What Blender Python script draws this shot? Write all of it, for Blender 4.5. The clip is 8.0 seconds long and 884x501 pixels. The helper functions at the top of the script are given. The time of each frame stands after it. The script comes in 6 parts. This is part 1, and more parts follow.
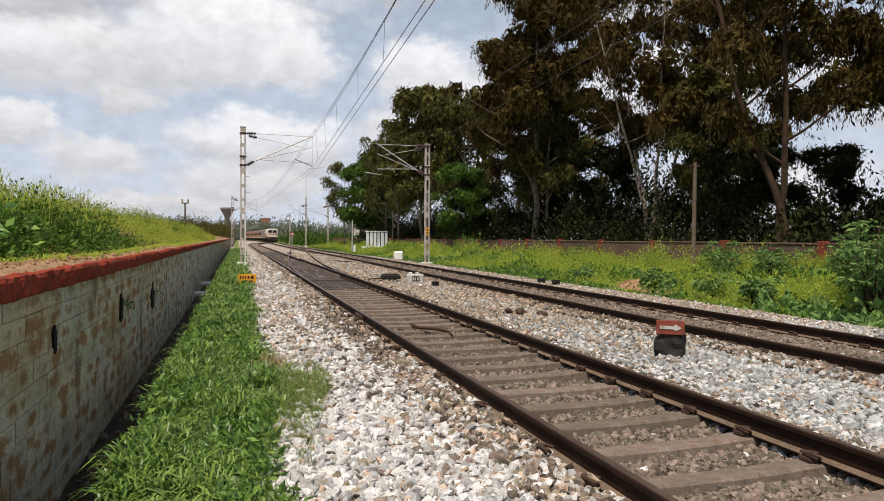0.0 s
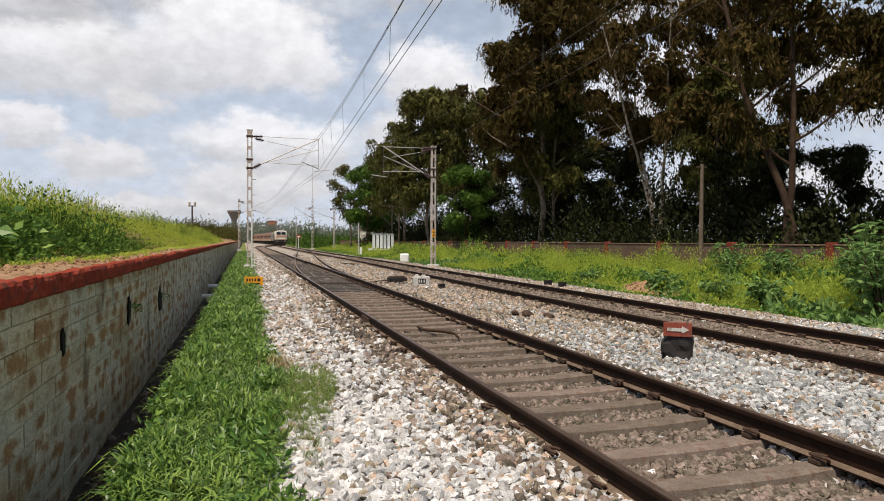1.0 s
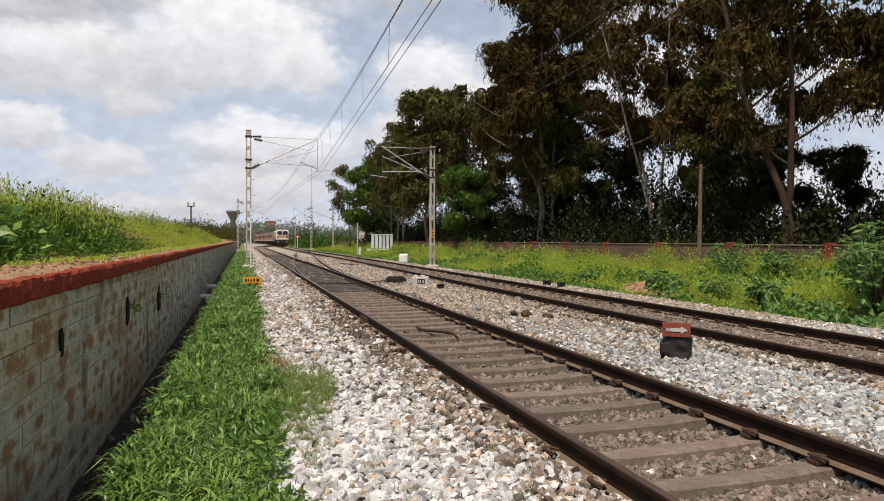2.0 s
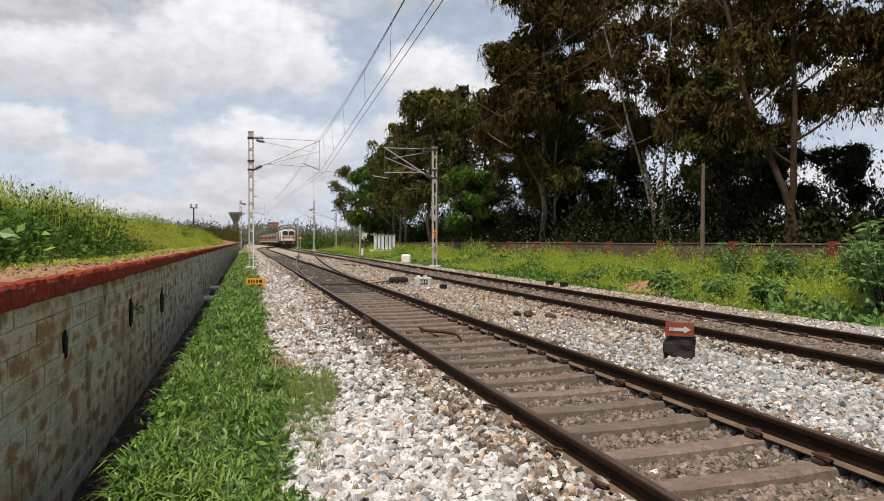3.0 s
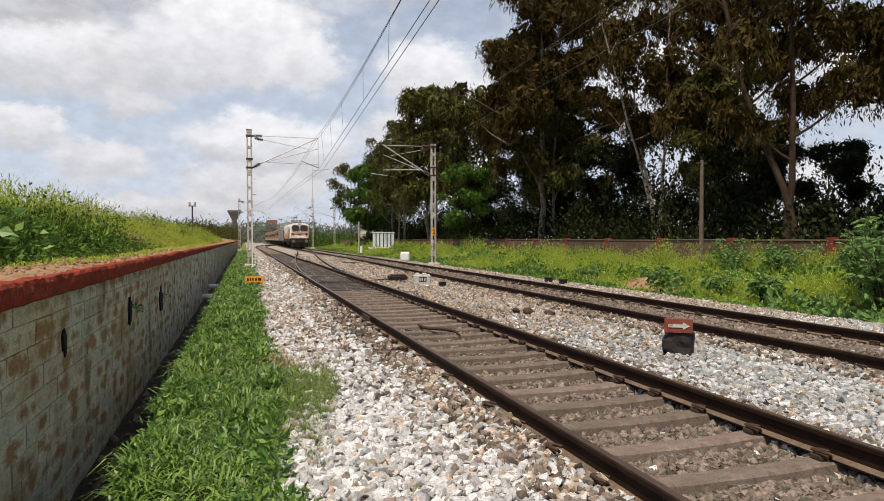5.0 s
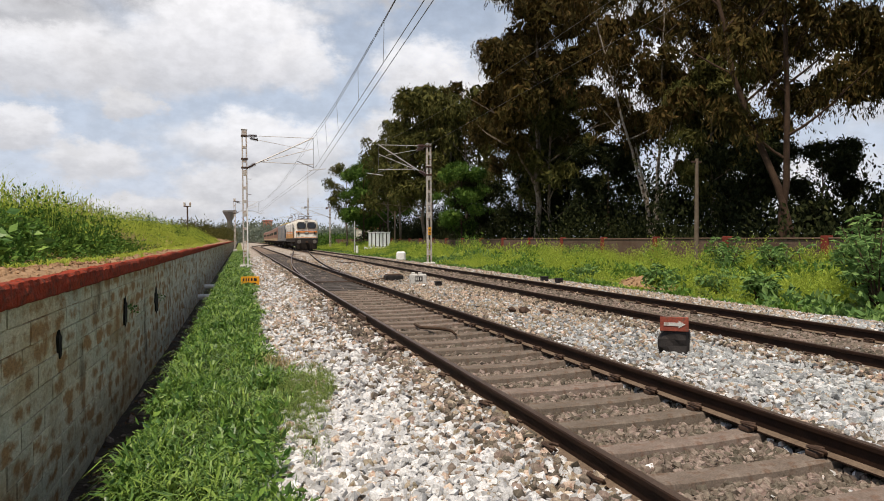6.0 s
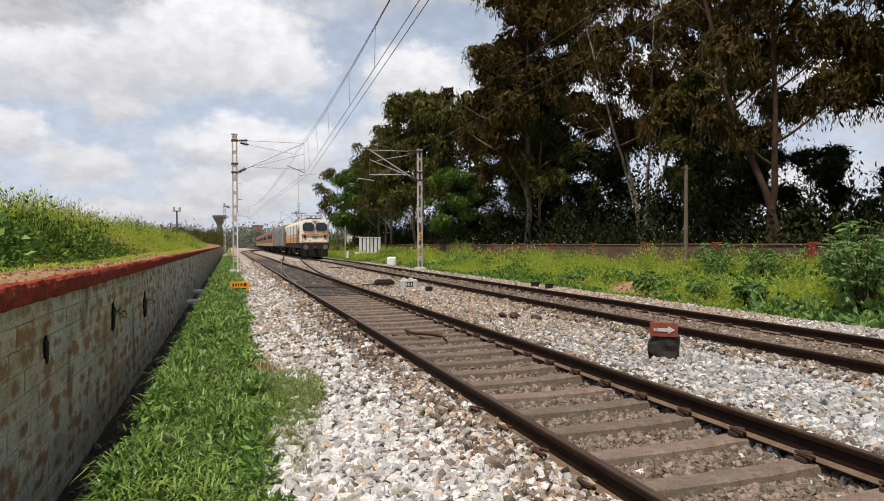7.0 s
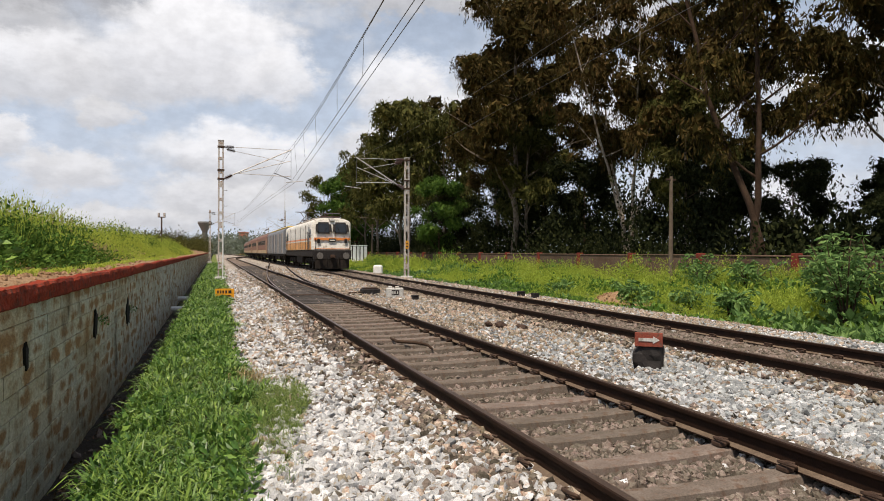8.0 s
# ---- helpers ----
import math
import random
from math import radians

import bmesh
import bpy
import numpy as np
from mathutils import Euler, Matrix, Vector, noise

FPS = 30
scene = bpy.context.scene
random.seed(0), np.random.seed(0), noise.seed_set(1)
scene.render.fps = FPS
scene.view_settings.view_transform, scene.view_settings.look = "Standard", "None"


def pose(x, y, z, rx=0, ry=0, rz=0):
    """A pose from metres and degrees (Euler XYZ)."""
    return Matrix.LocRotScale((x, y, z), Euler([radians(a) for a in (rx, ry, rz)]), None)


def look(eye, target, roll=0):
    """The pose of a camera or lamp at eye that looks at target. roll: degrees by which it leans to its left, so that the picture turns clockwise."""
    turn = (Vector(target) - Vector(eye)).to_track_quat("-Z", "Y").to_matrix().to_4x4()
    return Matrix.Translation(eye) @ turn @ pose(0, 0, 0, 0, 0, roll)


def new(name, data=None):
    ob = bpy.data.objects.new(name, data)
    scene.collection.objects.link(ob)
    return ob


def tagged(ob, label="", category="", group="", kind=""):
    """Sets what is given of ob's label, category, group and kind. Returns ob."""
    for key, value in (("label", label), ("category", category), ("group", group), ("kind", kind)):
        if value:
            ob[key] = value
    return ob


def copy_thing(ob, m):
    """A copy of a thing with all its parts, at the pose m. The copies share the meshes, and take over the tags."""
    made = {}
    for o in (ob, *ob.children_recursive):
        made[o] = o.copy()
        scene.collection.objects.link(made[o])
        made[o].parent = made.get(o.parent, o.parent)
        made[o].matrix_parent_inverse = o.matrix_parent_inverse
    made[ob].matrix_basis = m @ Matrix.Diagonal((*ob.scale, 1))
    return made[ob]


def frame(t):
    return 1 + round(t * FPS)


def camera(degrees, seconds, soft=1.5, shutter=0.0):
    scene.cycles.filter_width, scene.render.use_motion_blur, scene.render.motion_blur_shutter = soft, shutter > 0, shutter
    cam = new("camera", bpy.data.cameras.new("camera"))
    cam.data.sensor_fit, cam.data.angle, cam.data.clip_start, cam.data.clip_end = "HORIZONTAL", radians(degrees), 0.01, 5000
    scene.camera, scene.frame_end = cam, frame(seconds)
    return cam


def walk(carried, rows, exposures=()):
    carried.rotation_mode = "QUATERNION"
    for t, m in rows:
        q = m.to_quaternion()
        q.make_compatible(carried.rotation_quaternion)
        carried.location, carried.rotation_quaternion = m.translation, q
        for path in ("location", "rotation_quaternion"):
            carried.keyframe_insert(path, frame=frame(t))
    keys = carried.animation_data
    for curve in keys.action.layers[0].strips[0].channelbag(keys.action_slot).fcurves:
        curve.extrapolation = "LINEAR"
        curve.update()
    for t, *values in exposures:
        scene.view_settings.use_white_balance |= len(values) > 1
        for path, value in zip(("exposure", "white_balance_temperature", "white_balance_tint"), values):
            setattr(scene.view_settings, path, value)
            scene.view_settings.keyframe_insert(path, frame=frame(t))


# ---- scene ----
# ---------------------------------------------------------------- camera
cam = camera(67.3, 8.0, soft=0.95)
EYE = (0.0, 0.0, 1.546)
TURNS = [
    (0, -17.144, -1.028, -0.358),
    (0.5, -16.704, -0.976, -0.323),
    (1, -16.608, -0.840, -0.241),
    (1.5, -16.728, -0.823, -0.315),
    (3, -16.485, -0.775, 0.005),
    (3.5, -16.405, -0.766, 0.115),
    (4, -16.354, -0.932, 0.315),
    (4.5, -16.425, -0.984, 0.221),
    (6, -16.940, -1.054, 0.430),
    (6.5, -17.076, -0.911, 0.542),
    (7, -17.740, -0.595, 0.302),
    (7.5, -18.265, -0.250, 0.023),
    (8, -18.898, 0.147, -0.182),
]
walk(cam, [(t, pose(*EYE, 90 + pitch, roll, yaw)) for t, yaw, pitch, roll in TURNS],
     exposures=[(0, -0.14, 6900, 13.5), (8, -0.14, 6900, 13.5)])

# ---------------------------------------------------------------- light
SUN_DIR = Vector((-0.27, -0.31, 0.90)).normalized()      # towards the sun
sun = new("sun", bpy.data.lights.new("sun", "SUN"))
sun.data.energy, sun.data.angle, sun.data.color = 5.0, radians(0.8), (1.0, 0.92, 0.79)
sun.matrix_world = look((0, 0, 60), Vector((0, 0, 60)) - SUN_DIR)


# cumulus seen over the line: bearing and height of the middle, half width and half height (degrees), grey of the base, white of the top
CLOUDS = [
    (-17.0, 16.5, 9.0, 2.2, 5.6, 7.6), (-1.0, 18.0, 9.0, 1.8, 6.8, 7.8), (20.5, 20.8, 13.0, 1.6, 6.0, 7.0), (32.0, 19.6, 7.0, 3.0, 6.2, 7.4),
    (-12.6, 20.6, 8.5, 3.8, 4.6, 5.6),
    (-13.5, 13.0, 7.5, 2.9, 7.2, 10.4), (-4.6, 14.2, 9.5, 3.2, 7.2, 9.8), (-0.5, 16.6, 7.8, 4.4, 8.4, 10.8), (5.0, 14.6, 4.0, 2.6, 8.2, 10.2),
    (-8.0, 10.4, 2.4, 1.2, 7.0, 8.2), (-15.2, 8.2, 3.0, 1.6, 7.2, 9.6), (-10.5, 6.2, 4.2, 1.7, 7.3, 8.8),
    (2.6, 7.7, 8.0, 2.9, 6.8, 10.4), (0.5, 4.2, 6.5, 2.0, 6.9, 8.6), (-6.5, 2.6, 6.2, 1.5, 7.0, 8.4),
    (15.6, 13.7, 5.2, 3.2, 8.0, 10.6), (21.0, 11.2, 5.2, 2.6, 7.6, 9.4), (14.6, 9.2, 5.6, 2.2, 7.6, 9.0), (16.2, 5.4, 6.0, 3.4, 9.0, 11.0),
    (36.0, 12.0, 9.0, 4.0, 7.4, 10.0), (44.0, 3.6, 7.0, 3.0, 7.2, 9.0), (52.0, 12.0, 8.0, 4.0, 7.0, 9.6),
]


def make_world():
    """Blue sky with broken cumulus: white crowns, grey bases, thin haze low down."""
    w = bpy.data.worlds.new("sky")
    scene.world = w
    w.use_nodes = True
    nt = w.node_tree
    nt.nodes.clear()
    N, L = nt.nodes.new, nt.links.new

    def maths(op, a, b=None):
        n = N("ShaderNodeMath"); n.operation = op
        for i, v in enumerate((a, b)):
            if v is None:
                continue
            if isinstance(v, (int, float)):
                n.inputs[i].default_value = v
            else:
                L(v, n.inputs[i])
        return n.outputs[0]

    def ranged(v, lo, hi, a, b, kind="SMOOTHSTEP"):
        n = N("ShaderNodeMapRange"); n.interpolation_type = kind
        for k, q in (("From Min", lo), ("From Max", hi), ("To Min", a), ("To Max", b)):
            n.inputs[k].default_value = q
        L(v, n.inputs["Value"])
        return n.outputs[0]

    def blend(fac, a, b):
        n = N("ShaderNodeMix"); n.data_type = "RGBA"
        L(fac, n.inputs["Factor"])
        for k, q in (("A", a), ("B", b)):
            if isinstance(q, tuple):
                n.inputs[k].default_value = (*q, 1)
            else:
                L(q, n.inputs[k])
        return n.outputs["Result"]

    out, bg = N("ShaderNodeOutputWorld"), N("ShaderNodeBackground")
    sky = N("ShaderNodeTexSky")
    sky.sky_type, sky.sun_disc = "NISHITA", False
    sky.sun_elevation = math.asin(SUN_DIR.z)
    sky.sun_rotation = math.atan2(SUN_DIR.x, SUN_DIR.y)
    tc = N("ShaderNodeTexCoord")
    sep = N("ShaderNodeSeparateXYZ")
    L(tc.outputs["Generated"], sep.inputs[0])
    bearing = maths("MULTIPLY", maths("ARCTAN2", sep.outputs["X"], sep.outputs["Y"]), 57.2958)
    height = maths("MULTIPLY", maths("ARCSINE", sep.outputs["Z"]), 57.2958)
    flat = N("ShaderNodeCombineXYZ")
    L(bearing, flat.inputs[0]); L(height, flat.inputs[1])

    def noise_of(scale, detail, shift, rough=0.55):
        mp = N("ShaderNodeMapping"); mp.inputs["Location"].default_value = shift
        mp.inputs["Scale"].default_value = (1, 1.5, 1)
        L(flat.outputs[0], mp.inputs["Vector"])
        n = N("ShaderNodeTexNoise")
        n.inputs["Scale"].default_value, n.inputs["Detail"].default_value, n.inputs["Roughness"].default_value = scale, detail, rough
        L(mp.outputs[0], n.inputs["Vector"])
        return n

    # the outlines billow
    warp = noise_of(0.24, 12, (4, 7, 0), 0.66)
    shift = N("ShaderNodeVectorMath"); shift.operation = "MULTIPLY_ADD"
    L(warp.outputs["Color"], shift.inputs[0])
    shift.inputs[1].default_value, shift.inputs[2].default_value = (6.5, 4.6, 0), (-3.25, -2.3, 0)
    place = N("ShaderNodeVectorMath")
    L(flat.outputs[0], place.inputs[0]); L(shift.outputs[0], place.inputs[1])
    # haze low over the horizon, clearer blue higher up
    col = blend(ranged(height, 0, 42, 1.0, 0.15), sky.outputs[0], (6.0, 7.2, 8.9))
    col = blend(ranged(height, -2, 11, 0.9, 0.0), col, (6.7, 7.55, 8.8))
    # scattered small clouds all round
    soft = noise_of(0.07, 10, (11, 3, 0))
    col = blend(ranged(soft.outputs["Fac"], 0.50, 0.66, 0.0, 0.75), col, (8.2, 8.5, 8.8))
    for az, el, a, b, base, crown in CLOUDS:
        d = N("ShaderNodeVectorMath"); d.operation = "SUBTRACT"
        L(place.outputs[0], d.inputs[0]); d.inputs[1].default_value = (az, el, 0)
        k = N("ShaderNodeVectorMath"); k.operation = "MULTIPLY"
        L(d.outputs[0], k.inputs[0]); k.inputs[1].default_value = (1 / a, 1 / b, 0)
        ln = N("ShaderNodeVectorMath"); ln.operation = "LENGTH"
        L(k.outputs[0], ln.inputs[0])
        part_y = N("ShaderNodeSeparateXYZ"); L(k.outputs[0], part_y.inputs[0])
        tone = blend(ranged(part_y.outputs["Y"], -0.6, 0.55, 0, 1), (base * 0.945, base, base * 1.085), (crown * 0.955, crown, crown * 1.06))
        col = blend(ranged(ln.outputs["Value"], 0.62, 1.12, 0.88, 0.0), col, tone)
    # billows within the clouds
    inner = noise_of(0.55, 8, (2, 5, 0), 0.6)
    lit = N("ShaderNodeVectorMath"); lit.operation = "SCALE"
    L(col, lit.inputs[0]); L(ranged(inner.outputs["Fac"], 0.3, 0.7, 0.93, 1.07), lit.inputs["Scale"])
    L(lit.outputs[0], bg.inputs["Color"])
    bg.inputs["Strength"].default_value = 0.1
    L(bg.outputs[0], out.inputs[0])


make_world()

# ---------------------------------------------------------------- materials


def mat(name, c1, c2, scale=4.0, rough=0.8, metal=0.0, bump=0.3, fine=60.0, vary="", spread=0.25,
        c3=None, spots=0.6, dist=0.01, thin=0.0, world=False):
    """Two colours in large patches, fine grain, bump; c3: stains. vary: 'object' or 'island' changes the tone piece by piece."""
    m = bpy.data.materials.new(name)
    m.use_nodes = True
    nt = m.node_tree
    N, L = nt.nodes.new, nt.links.new
    bs = nt.nodes["Principled BSDF"]
    tc = N("ShaderNodeTexCoord")
    n1 = N("ShaderNodeTexNoise"); n1.inputs["Scale"].default_value = scale; n1.inputs["Detail"].default_value = 5
    n2 = N("ShaderNodeTexNoise"); n2.inputs["Scale"].default_value = fine; n2.inputs["Detail"].default_value = 3
    place = N("ShaderNodeNewGeometry").outputs["Position"] if world else tc.outputs["Object"]
    L(place, n1.inputs["Vector"]); L(place, n2.inputs["Vector"])
    r1 = N("ShaderNodeMapRange"); r1.inputs["From Min"].default_value, r1.inputs["From Max"].default_value = 0.3, 0.7
    L(n1.outputs["Fac"], r1.inputs["Value"])
    mx = N("ShaderNodeMix"); mx.data_type = "RGBA"
    mx.inputs["A"].default_value, mx.inputs["B"].default_value = (*c1, 1), (*c2, 1)
    L(r1.outputs[0], mx.inputs["Factor"])
    col = mx.outputs["Result"]
    if c3:
        n3 = N("ShaderNodeTexNoise"); n3.inputs["Scale"].default_value = scale * 2.7; n3.inputs["Detail"].default_value = 7
        sh = N("ShaderNodeVectorMath"); sh.operation = "ADD"; sh.inputs[1].default_value = (5, 9, 2)
        L(place, sh.inputs[0]); L(sh.outputs[0], n3.inputs["Vector"])
        r3 = N("ShaderNodeMapRange"); r3.inputs["From Min"].default_value, r3.inputs["From Max"].default_value = spots - 0.07, spots + 0.05
        L(n3.outputs["Fac"], r3.inputs["Value"])
        m3 = N("ShaderNodeMix"); m3.data_type = "RGBA"; m3.inputs["B"].default_value = (*c3, 1)
        L(r3.outputs[0], m3.inputs["Factor"]); L(col, m3.inputs["A"])
        col = m3.outputs["Result"]
    hsv = N("ShaderNodeHueSaturation")
    g = N("ShaderNodeMapRange"); g.inputs["To Min"].default_value, g.inputs["To Max"].default_value = 0.72, 1.28
    g.inputs["From Min"].default_value, g.inputs["From Max"].default_value = 0.25, 0.75
    L(n2.outputs["Fac"], g.inputs["Value"])
    val = g.outputs[0]
    if vary:
        if vary == "object":
            rnd = N("ShaderNodeObjectInfo").outputs["Random"]
        else:
            rnd = N("ShaderNodeNewGeometry").outputs["Random Per Island"]
        rr = N("ShaderNodeMapRange"); rr.inputs["To Min"].default_value, rr.inputs["To Max"].default_value = 1 - spread, 1 + spread
        L(rnd, rr.inputs["Value"])
        mu = N("ShaderNodeMath"); mu.operation = "MULTIPLY"
        L(val, mu.inputs[0]); L(rr.outputs[0], mu.inputs[1]); val = mu.outputs[0]
        hh = N("ShaderNodeMapRange"); hh.inputs["To Min"].default_value, hh.inputs["To Max"].default_value = 0.5 + 0.05 * spread, 0.5 - 0.05 * spread
        L(rnd, hh.inputs["Value"]); L(hh.outputs[0], hsv.inputs["Hue"])
    L(val, hsv.inputs["Value"]); L(col, hsv.inputs["Color"])
    L(hsv.outputs[0], bs.inputs["Base Color"])
    bs.inputs["Metallic"].default_value, bs.inputs["Roughness"].default_value = metal, rough
    if rough >= 0.5 and not metal:
        bs.inputs["Specular IOR Level"].default_value = 0.06 if thin else 0.2
    if bump:
        bp = N("ShaderNodeBump"); bp.inputs["Strength"].default_value, bp.inputs["Distance"].default_value = bump, dist
        L(n2.outputs["Fac"], bp.inputs["Height"]); L(bp.outputs[0], bs.inputs["Normal"])
    if thin:
        tr = N("ShaderNodeBsdfTranslucent"); L(hsv.outputs[0], tr.inputs["Color"])
        ms = N("ShaderNodeMixShader"); ms.inputs[0].default_value = thin
        L(bs.outputs[0], ms.inputs[1]); L(tr.outputs[0], ms.inputs[2])
        L(ms.outputs[0], nt.nodes["Material Output"].inputs["Surface"])
    return m


STONE = mat("ballast_stone", (0.38, 0.383, 0.382), (0.58, 0.585, 0.585), 11, 0.85, bump=0.25, fine=90, vary="island", spread=0.40, c3=(0.35, 0.28, 0.21), spots=0.64)
STONE_GREY = mat("bluish_grey_ballast_stone", (0.235, 0.25, 0.252), (0.385, 0.40, 0.402), 11, 0.85, bump=0.25, fine=90, vary="island", spread=0.42, c3=(0.25, 0.215, 0.17), spots=0.66)
STONE_TAN = mat("tan_ballast_stone", (0.27, 0.22, 0.165), (0.42, 0.355, 0.275), 11, 0.85, bump=0.2, fine=90, vary="island", spread=0.42, c3=(0.24, 0.155, 0.10), spots=0.58)
STONE_DIRTY = mat("soiled_ballast_stone", (0.122, 0.100, 0.079), (0.245, 0.205, 0.166), 11, 0.9, bump=0.25, fine=90, vary="island", spread=0.5, c3=(0.13, 0.10, 0.08), spots=0.55)
# bed coloured dark to stand for shade in the gaps between stones
BALLAST_BED = mat("gap_shaded_ballast_bed", (0.045, 0.036, 0.028), (0.095, 0.08, 0.066), 9, 0.95, bump=1.0, fine=26, dist=0.05, c3=(0.12, 0.09, 0.07), spots=0.56)
TRACK_BED = mat("soiled_track_bed", (0.045, 0.033, 0.025), (0.095, 0.074, 0.058), 7, 0.95, bump=1.0, fine=26, dist=0.05)
SOIL = mat("soil", (0.24, 0.14, 0.075), (0.36, 0.235, 0.135), 3, 0.95, bump=0.6, fine=40, dist=0.03)
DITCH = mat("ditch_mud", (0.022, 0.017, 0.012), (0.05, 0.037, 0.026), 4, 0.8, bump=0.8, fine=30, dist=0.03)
FIELD = mat("weedy_ground", (0.10, 0.15, 0.035), (0.18, 0.21, 0.06), 1.2, 0.95, bump=0.8, fine=14, dist=0.08, c3=(0.25, 0.15, 0.09), spots=0.66)
RAIL = mat("rusty_rail", (0.014, 0.006, 0.003), (0.027, 0.012, 0.006), 8, 0.7, bump=0.25, fine=90)
# foot tops coloured lighter: dust, and the light that falls on the flange
RAIL_FOOT_LIT = mat("dusty_lit_rail_foot", (0.11, 0.078, 0.055), (0.17, 0.125, 0.09), 8, 0.85, bump=0.3)
RAIL_TOP = mat("worn_rail_head", (0.11, 0.072, 0.05), (0.17, 0.12, 0.088), 6, 0.42, metal=0.6, bump=0.05)
SLEEPER = mat("weathered_concrete_sleeper", (0.128, 0.100, 0.080), (0.198, 0.161, 0.133), 5, 0.9, bump=0.4, fine=70, vary="object", spread=0.16, c3=(0.14, 0.095, 0.07), spots=0.6)
SLEEPER_DARK = mat("oil_stained_sleeper", (0.045, 0.040, 0.038), (0.10, 0.088, 0.08), 5, 0.8, bump=0.4, vary="object", spread=0.2)
RUST = mat("rusted_steel", (0.045, 0.024, 0.015), (0.08, 0.045, 0.028), 12, 0.8, metal=0.2, bump=0.3)
GALV = mat("galvanised_steel", (0.50, 0.50, 0.49), (0.62, 0.61, 0.60), 6, 0.5, metal=0.4, bump=0.1, c3=(0.30, 0.20, 0.13), spots=0.60)
GALV_OLD = mat("weathered_galvanised_steel", (0.42, 0.40, 0.37), (0.56, 0.53, 0.49), 4, 0.65, metal=0.2, bump=0.15, c3=(0.29, 0.15, 0.07), spots=0.58)
WIRE = mat("grey_overhead_wire", (0.10, 0.10, 0.105), (0.15, 0.15, 0.15), 3, 0.6, metal=0.3, bump=0)
INSUL = mat("brown_porcelain", (0.05, 0.025, 0.02), (0.08, 0.04, 0.03), 20, 0.3, bump=0)
CONC = mat("pale_concrete", (0.46, 0.45, 0.42), (0.58, 0.57, 0.54), 5, 0.9, bump=0.3, c3=(0.33, 0.30, 0.26), spots=0.6)
POLE_CONC = mat("old_concrete_pole", (0.10, 0.075, 0.052), (0.165, 0.128, 0.095), 3, 0.9, bump=0.3)
WHITE = mat("white_paint", (0.74, 0.74, 0.72), (0.82, 0.82, 0.80), 4, 0.55, bump=0.1, c3=(0.55, 0.53, 0.48), spots=0.64)
YELLOW = mat("orange_yellow_paint", (0.72, 0.30, 0.02), (0.82, 0.38, 0.03), 6, 0.6, bump=0.1)
BLACK = mat("black_paint", (0.018, 0.016, 0.015), (0.035, 0.03, 0.028), 8, 0.6, bump=0.3)
RED_OLD = mat("faded_red_paint", (0.20, 0.045, 0.03), (0.28, 0.075, 0.048), 9, 0.8, bump=0.3, c3=(0.16, 0.07, 0.05), spots=0.6)
COPING = mat("red_oxide_coping", (0.20, 0.024, 0.010), (0.31, 0.045, 0.017), 5, 0.9, bump=1.0, fine=28, dist=0.025, c3=(0.14, 0.035, 0.02), spots=0.58)


